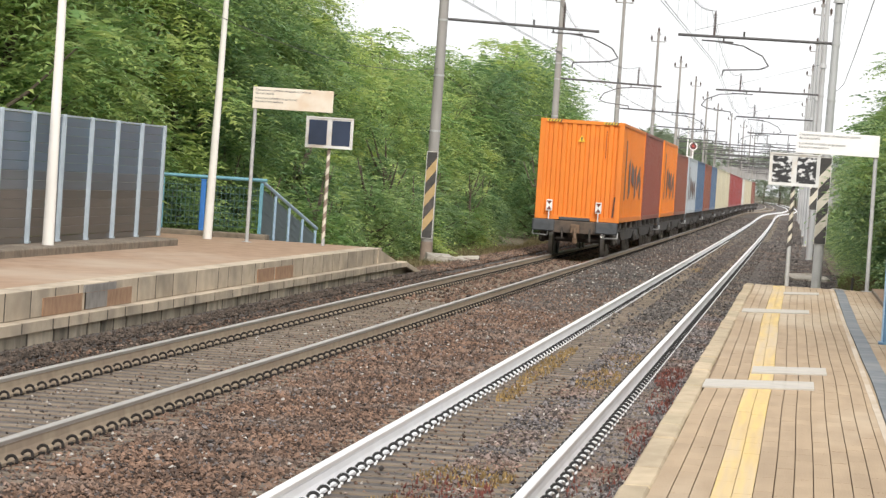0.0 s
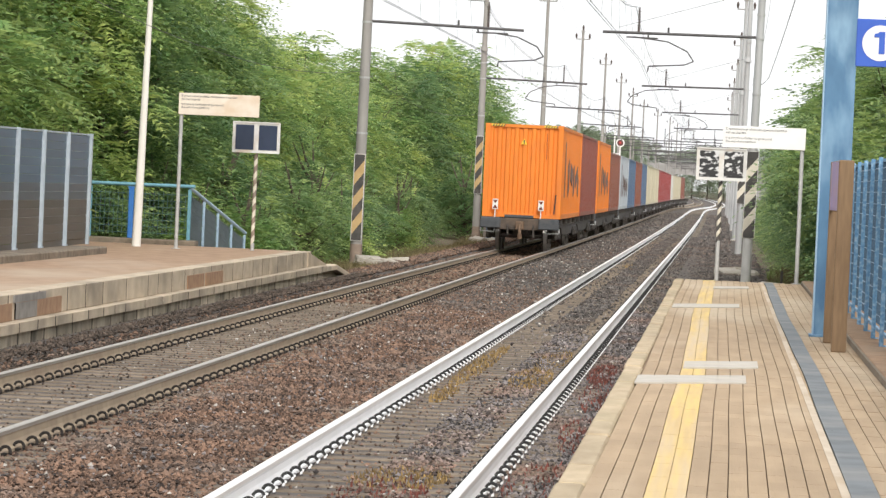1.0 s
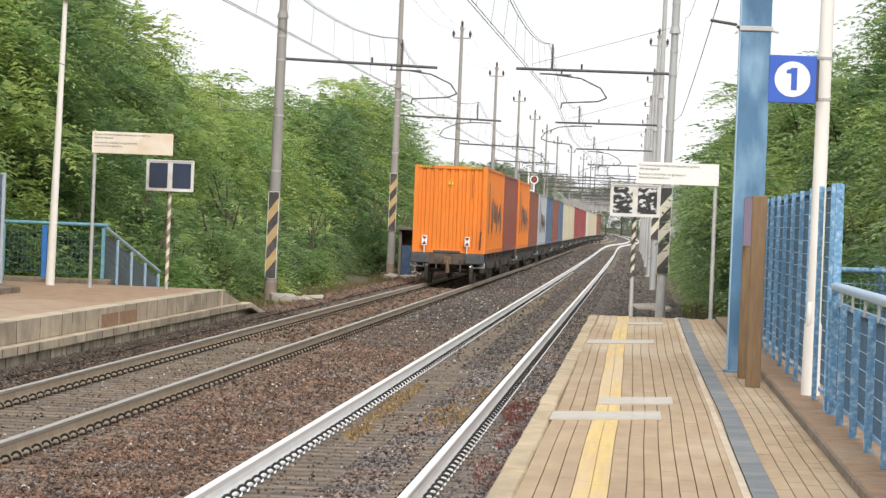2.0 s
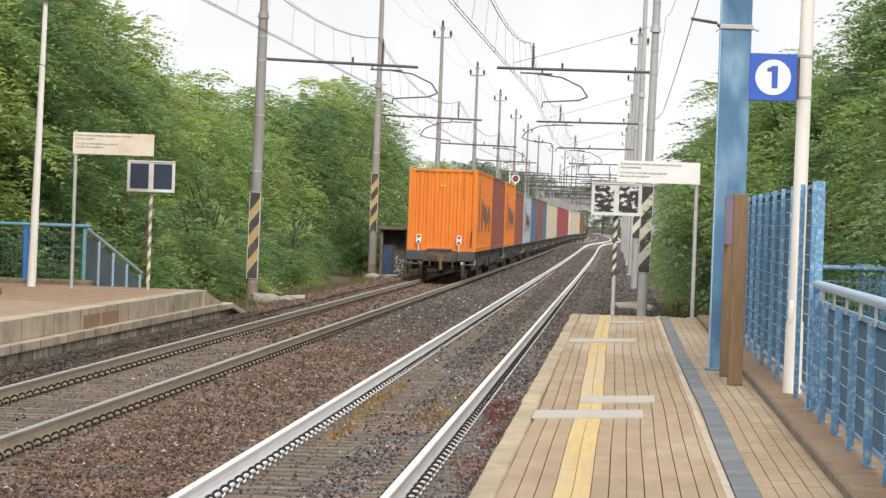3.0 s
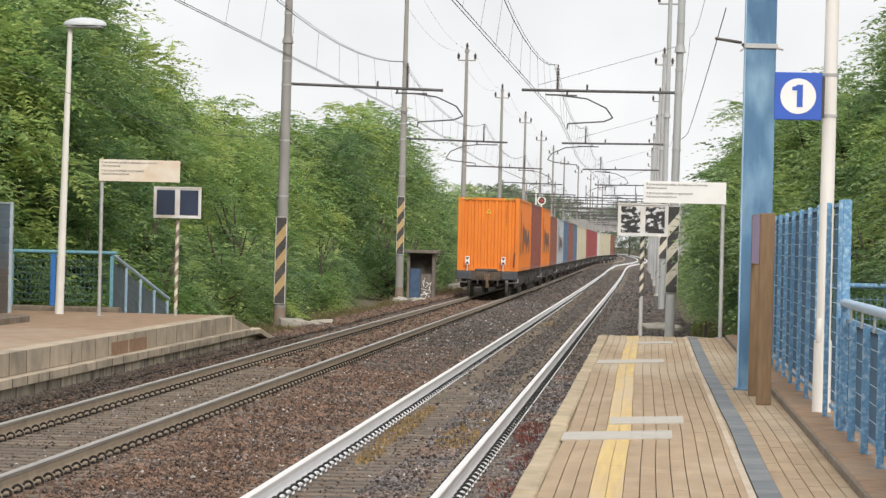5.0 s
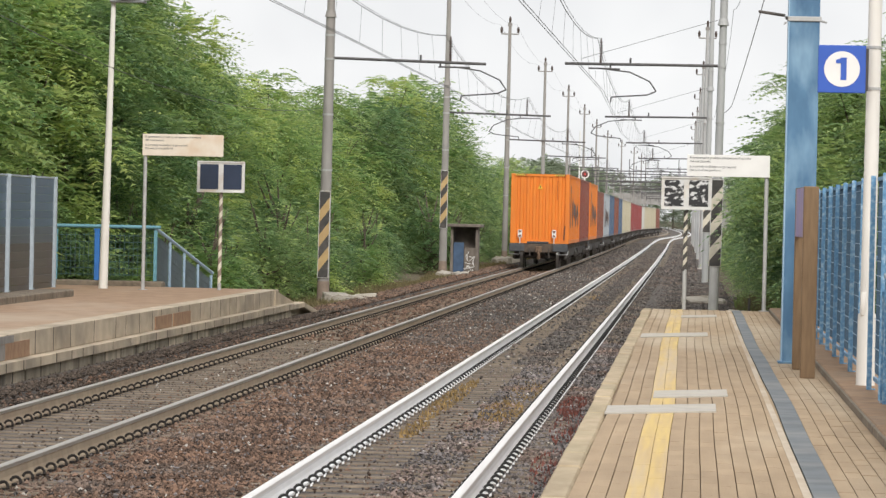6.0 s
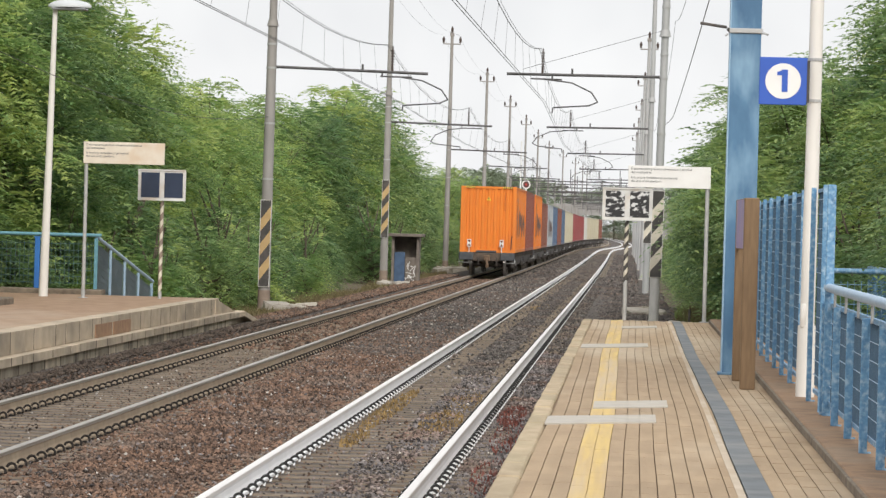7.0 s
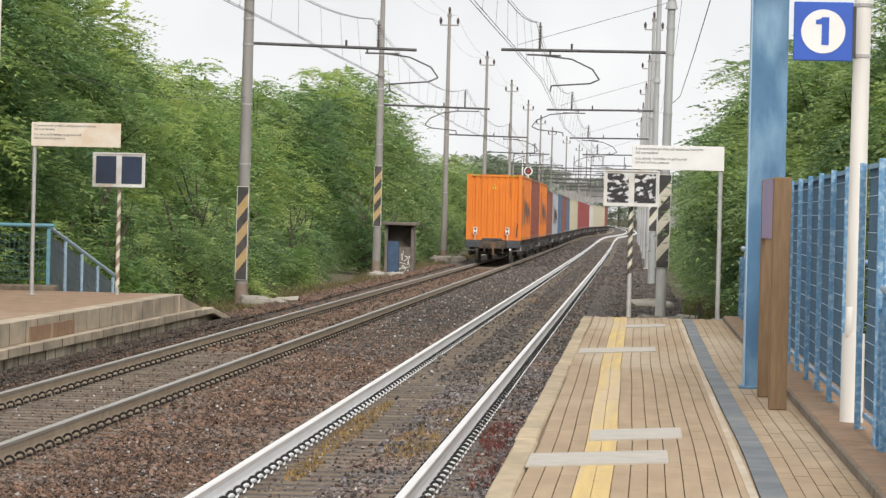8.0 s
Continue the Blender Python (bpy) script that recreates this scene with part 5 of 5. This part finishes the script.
def plant(kind, x, y, h, turn):
    src = KINDS[kind] if kind >= 0 else (SHRUB if kind == -1 else BRIGHT_SHRUB)
    ht = (7.0, 7.4, 6.4, 7.0, 6.8, 7.6, 5.4, 7.0)[kind] if kind >= 0 else (2.4 if kind == -1 else 2.0)
    m = pose(x, y, max(ground_z(x, y), -0.4), 0, 0, turn)
    if src not in used:
        used.add(src)
        src.matrix_basis = m
        src.scale = (h / ht,) * 3
        return src
    ob = copy_thing(src, m)
    ob.scale = (h / ht,) * 3
    return ob


rt = random.Random(8)
SKYLINE = ((55, 7.6), (80, 8.4), (90, 7.2), (100, 6.2), (108, 5.6), (117, 5.8), (132, 6.3), (148, 7.1), (165, 7.7), (180, 7.6), (195, 6.6), (205, 5.9), (220, 5.0), (260, 4.8))


def wood_height(y):
    for (a, p), (b, q) in zip(SKYLINE, SKYLINE[1:]):
        if y <= b:
            return p + (q - p) * (y - a) / (b - a)
    return SKYLINE[-1][1]


y = 69.5
i = 0
while y < 250:
    near = y < 112
    lift = rt.choice((-1.5, -0.9, -0.4, 0.0, 0.3, 0.6))
    plant((i % 3) if near else 3 + rt.randrange(3), -13.4 - rt.uniform(0, 1.8), y, wood_height(y) + lift, rt.uniform(0, 360))
    y += rt.uniform(2.9, 3.9) if near else rt.uniform(3.4, 5.4)
    i += 1
for j, (y, x, h) in enumerate(((62, -14.8, 7.6), (66, -16.5, 8.8), (71, -17.2, 9.8), (76, -17.6, 9.8), (82, -18.4, 9.6), (88, -18.5, 8.6), (94, -19.5, 8.0), (100, -20.5, 7.6), (107, -21, 7.2), (72, -15.4, 8.4), (79, -15.6, 8.2), (58.5, -14.4, 7.2), (64, -15.6, 9.4), (85, -15.2, 8.2))):
    plant(j % 3, x, y, h, rt.uniform(0, 360))
y = 96
while y < 240:
    plant(3 + (i % 3), -17.6 - rt.uniform(0, 1.2), y, 6.2 + max(0, min(1, (y - 140) / 60)) * 1.2 + rt.uniform(-0.8, 0.5), rt.uniform(0, 360))
    y += 6.0
    i += 1
for y, x in ((72, -11.9), (75, -11.7), (78.5, -11.2), (82, -11.0), (86, -11.2), (90, -10.9), (95, -11.0), (100, -10.8), (106, -10.9), (112, -10.7), (118, -10.8), (124, -10.9), (136, -10.6), (142, -10.7), (150, -10.5), (158, -10.6), (167, -10.6), (176, -10.6), (186, -10.6), (197, -10.6), (210, -10.6), (225, -10.6), (69, -12.6), (67.8, -13.4), (80, -12.2), (88, -12.3), (97, -12.2), (104, -12.0)):
    plant(-1, x - rt.uniform(-0.2, 0.7), y + rt.uniform(-1.5, 1.5), rt.uniform(1.2, 3.0), rt.uniform(0, 360))
for y, x, h in ((73.5, -10.4, 1.9), (71.5, -11.2, 1.6), (77, -10.7, 1.3), (93, -10.5, 1.8), (108, -10.4, 1.6)):
    plant(-2, x, y, h, rt.uniform(0, 360))
# behind platform one
for j, (y, x, h) in enumerate(((51, 6.3, 6.4), (56, 6.7, 7.2), (62, 5.2, 5.2), (67, 7.3, 7.8), (42, 5.4, 5.2), (73, 5.6, 6.0), (79, 6.4, 6.9), (86, 5.4, 6.3), (94, 5.7, 6.4), (103, 5.3, 6.5), (112, 5.6, 6.4), (122, 5.3, 6.7), (133, 5.4, 6.7), (146, 5.2, 6.7), (160, 5.3, 6.7), (176, 5.2, 6.7), (195, 5.3, 6.6), (215, 5.3, 6.2), (240, 5.4, 6.2), (60, 9.0, 8.2), (70, 9.4, 8.6), (46, 6.0, 5.8), (82, 9.5, 8.6), (66, 6.3, 7.5), (73, 6.9, 7.9), (60, 6.8, 7.2))):
    plant((1, 1, 0, 1)[j % 4] if y < 180 else 3 + j % 2, x, y, h, rt.uniform(0, 360))
for y, x, h in ((69, 4.3, 4.9), (73, 3.8, 5.3), (78, 3.5, 5.5), (81, 3.8, 5.9), (86, 4.0, 6.0), (92, 4.2, 6.0), (99, 4.4, 6.0)):
    plant(6, x, y, h, rt.uniform(0, 360))
for y, x in ((62, 3.6), (65, 3.7), (69, 3.8), (71, 3.6), (75, 3.6), (80, 3.6), (86, 3.6), (92, 3.5), (97, 3.5), (100, 2.9), (104, 2.6), (109, 2.5), (115, 2.5), (121, 2.5), (128, 2.5), (136, 2.5), (145, 2.6), (155, 2.6), (168, 2.7), (184, 2.8), (50, 4.2), (55, 4.1), (47, 4.6), (59, 4.0), (66, 3.4), (77.5, 3.1), (83, 3.0), (89, 2.9)):
    plant(-1, x, y, rt.uniform(1.8, 2.8), rt.uniform(0, 360))

# far woods and bridge
for j, (y, x, h) in enumerate(((270, -15, 6), (285, -17, 6.3), (300, -15, 6.2), (318, -17, 6.8), (335, -15, 7), (352, -18, 7.8), (370, -16, 8.2), (390, -17, 8.6), (410, -16, 8.5), (430, -18, 8.6), (455, -17, 9), (480, -16, 9), (510, -17, 9.5), (545, -16, 10), (585, -17, 10), (270, 6, 6.5), (300, 6.2, 6.5), (335, 6.4, 7), (375, 6.6, 7), (420, 8.5, 7), (470, 9.5, 7.5))):
    plant(7 if y > 330 else 3 + j % 2, x, y, h, rt.uniform(0, 360))
for j in range(16):
    plant(7, -34 + j * 4.2, 840 + (j * 37) % 60, 10.5 + (j * 13) % 4, j * 50.0)
br = thing("road_bridge", (shift(760), 760, -0.4), "grey concrete road bridge across the line in the distance", "bridge")
bm = bmesh.new()
box(bm, (-4, 0, 6.6), (90, 6, 1.3))
part("deck", bm, M_BRIDGE, br)
bm = bmesh.new()
box(bm, (-4, -3, 7.8), (90, 0.3, 1.1))
part("parapet", bm, M_BRIDGE, br)
for x in (-18, 14):
    bm = bmesh.new()
    box(bm, (x, 0, 3.0), (14, 6, 6.0))
    part("abutment", bm, M_BRIDGE, br)

# ---- goods train ----
WAG, CL, CW, CH, DECK = 29.7, 13.7, 2.44, 2.90, 1.02


def corrugated(bm, a, b, z0, z1, out, depth, pitch):
    """A corrugated wall from a to b (x, y), folded outward by depth."""
    a, b = Vector(a), Vector(b)
    n = max(2, int(round((b - a).length / pitch)))
    o = Vector((out[0], out[1]))
    prof = []
    for i in range(n):
        for u, d in ((0.0, 0), (0.32, 0), (0.42, 1), (0.86, 1), (0.96, 0)):
            prof.append(a.lerp(b, (i + u) / n) + o * depth * (d - 1))
    prof.append(b - o * depth)
    lo = [bm.verts.new((p.x, p.y, z0)) for p in prof]
    hi = [bm.verts.new((p.x, p.y, z1)) for p in prof]
    for i in range(len(prof) - 1):
        bm.faces.new((lo[i], lo[i + 1], hi[i + 1], hi[i]))


def container_meshes(material):
    w = CW / 2 - 0.02
    bm = bmesh.new()
    corrugated(bm, (-w, 0.03), (w, 0.03), 0.12, CH - 0.10, (0, -1), 0.045, 0.262)
    end = mesh_of("end_wall", bm, material)
    bm = bmesh.new()
    corrugated(bm, (w, CL - 0.03), (-w, CL - 0.03), 0.12, CH - 0.10, (0, 1), 0.045, 0.262)
    end2 = mesh_of("end_wall", bm, material)
    bm = bmesh.new()
    corrugated(bm, (w, 0.1), (w, CL - 0.1), 0.14, CH - 0.09, (1, 0), 0.036, 0.28)
    side = mesh_of("side_wall", bm, material)
    bm = bmesh.new()
    corrugated(bm, (-w, CL - 0.1), (-w, 0.1), 0.14, CH - 0.09, (-1, 0), 0.036, 0.28)
    side2 = mesh_of("side_wall", bm, material)
    bm = bmesh.new()
    for x in (-1, 1):
        for y in (0.08, CL - 0.08):
            box(bm, (x * (CW / 2 - 0.08), y, CH / 2), (0.16, 0.16, CH), bevel=0.012)
        box(bm, (x * (CW / 2 - 0.03), CL / 2, CH - 0.05), (0.06, CL - 0.3, 0.08))
        box(bm, (x * (CW / 2 - 0.03), CL / 2, 0.08), (0.06, CL - 0.3, 0.14))
    for y in (0.05, CL - 0.05):
        box(bm, (0, y, CH - 0.055), (CW - 0.30, 0.09, 0.10))
        box(bm, (0, y, 0.07), (CW - 0.30, 0.09, 0.13))
    frame_me = mesh_of("corner_frame", bm, material)
    bm = bmesh.new()
    box(bm, (0, CL / 2, CH - 0.03), (CW - 0.1, CL - 0.1, 0.03))
    box(bm, (0, CL / 2, 0.10), (CW - 0.1, CL - 0.1, 0.04))
    roof = mesh_of("roof", bm, material)
    return end, end2, side, side2, frame_me, roof


PAINTS = {}


def paint(key):
    # maroon, brown and blue are lightened to carry some distance haze
    cols = {"orange": ((0.83, 0.24, 0.022), (0.73, 0.20, 0.02), (0.58, 0.155, 0.03)), "maroon": ((0.29, 0.075, 0.05), (0.24, 0.062, 0.042), (0.17, 0.06, 0.045)),
            "brown": ((0.27, 0.085, 0.05), (0.22, 0.07, 0.042), (0.16, 0.065, 0.045)), "pale_grey": ((0.46, 0.50, 0.54), (0.38, 0.42, 0.46), (0.35, 0.33, 0.30)),
            "blue": ((0.085, 0.15, 0.26), (0.07, 0.125, 0.22), (0.10, 0.12, 0.15)), "cream": ((0.62, 0.57, 0.42), (0.53, 0.48, 0.34), (0.42, 0.34, 0.22)),
            "red": ((0.36, 0.06, 0.06), (0.30, 0.05, 0.05), (0.15, 0.05, 0.04)), "white": ((0.66, 0.66, 0.62), (0.57, 0.57, 0.53), (0.45, 0.40, 0.33))}
    if key not in PAINTS:
        a, b, c = cols[key]
        PAINTS[key] = container_meshes(mat("container_" + key, a, b, 0.5, scale=1.1, dirt=c, dscale=1.6, damt=0.55, stretch=(1, 1, 0.35), bump=0.04, bscale=6))
    return PAINTS[key]


def container(key, label):
    c = thing("shipping_container", (0, 0, 0), label, "container", "containers on the train")
    for nm, me in zip(("end_wall", "end_wall", "side_wall", "side_wall", "corner_frame", "roof"), paint(key)):
        o = new(nm, me)
        o.parent = c
    return c


M_YELLOWTRI = mat("triangle_yellow", (0.85, 0.58, 0.05), (0.78, 0.5, 0.04), 0.5)
M_MARK = mat("marking_dark", (0.17, 0.035, 0.015), (0.12, 0.03, 0.015), 0.6)
M_LOGO = mat("logo_dark", (0.16, 0.10, 0.085), (0.12, 0.075, 0.065), 0.6)


def flat_poly(bm, pts, y, th=0.004):
    f = bm.faces.new([bm.verts.new((px, y, pz)) for px, pz in pts])
    r = bmesh.ops.extrude_face_region(bm, geom=[f])
    for v in r["geom"]:
        if isinstance(v, bmesh.types.BMVert):
            v.co.y += th


def side_logo(c, key):
    """Plain dark strokes on the flank, and one tall bar."""
    x = CW / 2 - 0.006
    dark = key in ("orange", "cream", "white", "pale_grey")
    bm = bmesh.new()
    box(bm, (x, 2.2, 1.55), (0.012, 0.35, 1.75))
    part("flank_bar", bm, M_LOGO if dark else M_SIGNWHITE, c)
    for y0, z0, ln, tall, turn in ((4.6, 1.30, 0.8, 1.05, 14), (6.6, 1.42, 1.5, 0.55, -8), (8.4, 1.22, 0.7, 0.95, 10), (10.4, 1.36, 1.7, 0.42, 12), (11.6, 1.05, 0.6, 0.6, -14)):
        bm = bmesh.new()
        box(bm, (x, y0, z0), (0.012, ln, tall), rx=turn)
        tagged(part("flank_emblem", bm, M_LOGO if dark else M_SIGNWHITE, c), kind="stuff")


def wagon():
    w = thing("container_wagon", (0, 0, 0), "dark steel container wagon on railway wheels", "wagon", "wagons of the train")
    bm = bmesh.new()
    for x in (-0.95, 0.95):
        box(bm, (x, WAG / 2, 0.86), (0.22, WAG - 1.6, 0.30), bevel=0.02)
    for i in range(14):
        box(bm, (0, 1.2 + i * 2.1, 0.88), (1.9, 0.18, 0.16))
    for x in (-1.1, 1.1):
        for i in range(9):
            box(bm, (x, 2.0 + i * 3.2, 0.92), (0.26, 0.22, 0.19))
    box(bm, (0, WAG / 2, 0.72), (0.5, WAG - 2.0, 0.42), bevel=0.02)
    part("underframe", bm, M_DECK, w)
    for y0, y1 in ((4.4, WAG / 2 - 1.8), (WAG / 2 + 1.8, WAG - 4.4)):
        for x in (-1.02, 1.02):
            bm = bmesh.new()
            box(bm, (x, (y0 + y1) / 2, 0.60), (0.10, y1 - y0, 0.30), bevel=0.02)
            for v in bm.verts:
                if v.co.z < 0.5:
                    v.co.y = (y0 + y1) / 2 + (v.co.y - (y0 + y1) / 2) * 0.72
            part("truss_sill", bm, M_DECK, w)
        bm = bmesh.new()
        box(bm, (0.55, (y0 + y1) / 2 - 1.0, 0.48), (0.5, 0.9, 0.34), bevel=0.03)
        rod(bm, (-0.5, (y0 + y1) / 2 - 0.9, 0.5), (-0.5, (y0 + y1) / 2 + 0.9, 0.5), 0.17, seg=12)
        part("brake_gear", bm, M_DECK, w)
    for yy, s in ((0.0, 1), (WAG - 1.1, -1)):
        y0 = 0.55 if s > 0 else WAG - 0.55
        bm = bmesh.new()
        box(bm, (0, y0, 0.86), (2.36, 0.22, 0.28), bevel=0.02)
        box(bm, (0, y0 - s * 0.10, 0.70), (1.5, 0.06, 0.10), bevel=0.01)
        hs = part("headstock", bm, M_HEADSTOCK, w, "dirty brown end beam")
        for x in (-0.875, 0.875):
            bm = bmesh.new()
            rod(bm, (x, y0, 0.86), (x, y0 - s * 0.38, 0.86), 0.12, seg=12)
            box(bm, (x + (0.03 if x > 0 else -0.03), y0 - s * 0.40, 0.85), (0.64, 0.07, 0.34), bevel=0.03)
            part("buffer", bm, M_BUFFER, hs, "broad grey buffer")
        bm = bmesh.new()
        box(bm, (0, y0 - s * 0.22, 0.78), (0.26, 0.28, 0.26), bevel=0.02)
        rod(bm, (0, y0 - s * 0.34, 0.80), (0.02, y0 - s * 0.42, 0.52), 0.05, seg=8)
        rod(bm, (0.02, y0 - s * 0.42, 0.52), (0.02, y0 - s * 0.40, 0.38), 0.07, seg=8)
        part("coupling", bm, M_COUPLING, hs, "rusty hanging screw coupling")
        for hx, hz in ((0.42, 0.42), (-0.38, 0.5)):
            bm = bmesh.new()
            rod(bm, (hx, y0 - s * 0.20, 0.80), (hx + 0.02, y0 - s * 0.30, hz), 0.03, seg=6)
            part("brake_hose", bm, M_WHEEL, hs)
        bm = bmesh.new()
        for x in (-1, 1):
            chain(bm, [Vector((x * 1.22, y0 - s * 0.1, 0.72)), Vector((x * 1.22, y0 - s * 0.2, 0.58)), Vector((x * 0.80, y0 - s * 0.2, 0.56)), Vector((x * 0.78, y0 - s * 0.2, 0.70))], 0.02, 5)
        part("step", bm, M_GALV, hs)
    for y in (2.6, WAG / 2, WAG - 2.6):
        bg_ = new("bogie")
        bg_.parent = w
        bg_.location = (0, y, 0)
        bm = bmesh.new()
        for x in (-1.0, 1.0):
            box(bm, (x, 0, 0.60), (0.14, 2.7, 0.22), bevel=0.03)
            for q in (-0.9, 0.9):
                box(bm, (x * 1.02, q, 0.47), (0.17, 0.28, 0.26), bevel=0.04)
                for e in (-0.2, 0.2):
                    rod(bm, (x * 1.02, q + e, 0.42), (x * 1.02, q + e, 0.62), 0.055, seg=8)
                rod(bm, (x * 1.02, q, 0.46), (x * 1.13, q, 0.46), 0.09, seg=10)
        box(bm, (0, 0, 0.62), (2.0, 0.4, 0.18))
        part("bogie_frame", bm, M_DECK, bg_)
        for q in (-0.9, 0.9):
            bm = bmesh.new()
            rod(bm, (-0.95, 0, 0), (0.95, 0, 0), 0.08, seg=12)
            for x in (-1, 1):
                rod(bm, (x * 0.68, 0, 0), (x * 0.81, 0, 0), 0.46, 0.445, seg=28)
                rod(bm, (x * 0.665, 0, 0), (x * 0.695, 0, 0), 0.49, seg=28)
                for k in range(5):
                    a = k * 1.2566
                    rod(bm, (x * 0.83, 0.25 * math.cos(a), 0.25 * math.sin(a)), (x * 0.805, 0.25 * math.cos(a), 0.25 * math.sin(a)), 0.05, seg=6)
            ws = part("wheelset", bm, M_WHEEL, bg_, "steel wheelset")
            ws.location = (0, q, 0.46)
            for x in (-1, 1):
                bm = bmesh.new()
                rod(bm, (x * 0.697, q, 0.46), (x * 0.805, q, 0.46), 0.466, 0.452, seg=28)
                part("wheel_tread", bm, M_TREAD, bg_, "worn bright tread")
    return w


COLOURS = [("orange", "maroon"), ("orange", "brown"), ("pale_grey", "blue"), ("brown", "blue"), ("cream", "cream"), ("cream", "red"), ("red", "red"),
           ("red", "red"), ("white", "cream"), ("cream", "cream"), ("brown",)]
WORDS = {"orange": "orange corrugated steel shipping container on a wagon", "maroon": "dark maroon corrugated shipping container on a wagon", "brown": "rust-brown corrugated shipping container on a wagon",
         "pale_grey": "pale grey shipping container with yellow mark on a wagon", "blue": "dark blue corrugated shipping container on a wagon", "cream": "cream corrugated shipping container on a wagon",
         "red": "red corrugated shipping container on a wagon", "white": "off-white corrugated shipping container on a wagon"}
TRAIN = []
first_wagon = wagon()
base_box = {}
for k, pair in enumerate(COLOURS):
    wg = first_wagon if k == 0 else copy_thing(first_wagon, pose(0, 0, 0))
    TRAIN.append((wg, k * WAG, 0.0, WAG))
    for j, key in enumerate(pair):
        cb = container(key, WORDS[key])
        if key != "orange" and k > 0:
            cb.scale = (1, 1, 0.9)
        TRAIN.append((cb, k * WAG + 0.75 + j * (CL + 0.75), DECK, CL))
        if key in ("orange", "pale_grey"):
            side_logo(cb, key)
        if k == 0 and j == 0:
            rear = cb
# markings on the rear container
rear["label"] = "orange corrugated shipping container with warning triangle, last on train"
bm = bmesh.new()
flat_poly(bm, [(-0.10, 2.28), (0.10, 2.28), (0.0, 2.47)], -0.022)
tri = part("warning_triangle", bm, M_YELLOWTRI, rear, "yellow warning triangle")
bm = bmesh.new()
flat_poly(bm, [(-0.015, 2.31), (0.015, 2.31), (0.02, 2.41), (-0.02, 2.41)], -0.026)
part("triangle_mark", bm, M_BLACK, tri)
for x0 in (-1.02, 0.62):
    bm, bk2 = bmesh.new(), bmesh.new()
    box(bm, (x0 + 0.2, -0.004, CH - 0.045), (0.42, 0.02, 0.07))
    st_ = part("edge_strip", bm, M_YELLOWTRI, rear, "yellow and black edge strip")
    for i in range(5):
        a = x0 + 0.02 + i * 0.085
        flat_poly(bk2, [(a, CH - 0.08), (a + 0.04, CH - 0.08), (a + 0.075, CH - 0.01), (a + 0.035, CH - 0.01)], -0.018)
    part("edge_stripe", bk2, M_BLACK, st_)
bm = bmesh.new()
for i in range(9):
    box(bm, (0.72, -0.018, 2.60 - i * 0.09), (0.022, 0.006, 0.06))
part("code_marks", bm, M_MARK, rear, "column of unreadable dark marks")
bm = bmesh.new()
rod(bm, (1.02, -0.03, 0.15), (1.06, -0.03, 0.75), 0.02, seg=6)
part("lashing", bm, M_DECK, rear)
# tail plates on the last wagon
for x in (-0.80, 0.62):
    bm = bmesh.new()
    box(bm, (x, 0.52, 1.42), (0.175, 0.02, 0.32), bevel=0.006)
    rod(bm, (x, 0.53, 1.0), (x, 0.53, 1.3), 0.018, seg=6)
    tp = part("tail_plate", bm, M_SIGNWHITE, first_wagon, "white tail plate with red triangles")
    bm = bmesh.new()
    flat_poly(bm, [(x - 0.075, 1.55), (x + 0.075, 1.55), (x, 1.44)], 0.502)
    flat_poly(bm, [(x - 0.075, 1.29), (x + 0.075, 1.29), (x, 1.40)], 0.502)
    part("tail_triangle", bm, M_MARK, tp)
bm = bmesh.new()
box(bm, (-0.05, 0.5, 1.06), (0.9, 0.06, 0.09), bevel=0.015)
part("end_stop", bm, M_BUFFER, first_wagon)


# ---- what moves: the train draws away on the brown rails ----
RUN = ((0.0, 97.0), (1.5, 108.1), (3.0, 118.8), (4.5, 129.7), (6.0, 140.6), (7.5, 151.4), (8.0, 155.0))


def train_at(t):
    for (a, p), (b, q) in zip(RUN, RUN[1:]):
        if t <= b:
            return p + (q - p) * (t - a) / (b - a)
    return RUN[-1][1]


def motions():
    for ob, back, z, length in TRAIN:
        rows = []
        for t, _ in RUN:
            y = train_at(t) + back
            a, b = shift(y), shift(y + length)
            rows.append((t, pose(X2 + a, y, z, 0, 0, math.degrees(math.atan2(a - b, length)))))
        walk(ob, rows)
    for ws in [o for o in first_wagon.children_recursive if o.name.startswith("wheelset")]:
        base = ws.location.copy()
        rows = []
        for i in range(161):
            t = i * 0.05
            rows.append((t, pose(base.x, base.y, base.z, -math.degrees((train_at(t) - RUN[0][1]) / 0.46))))
        walk(ws, rows)


motions()
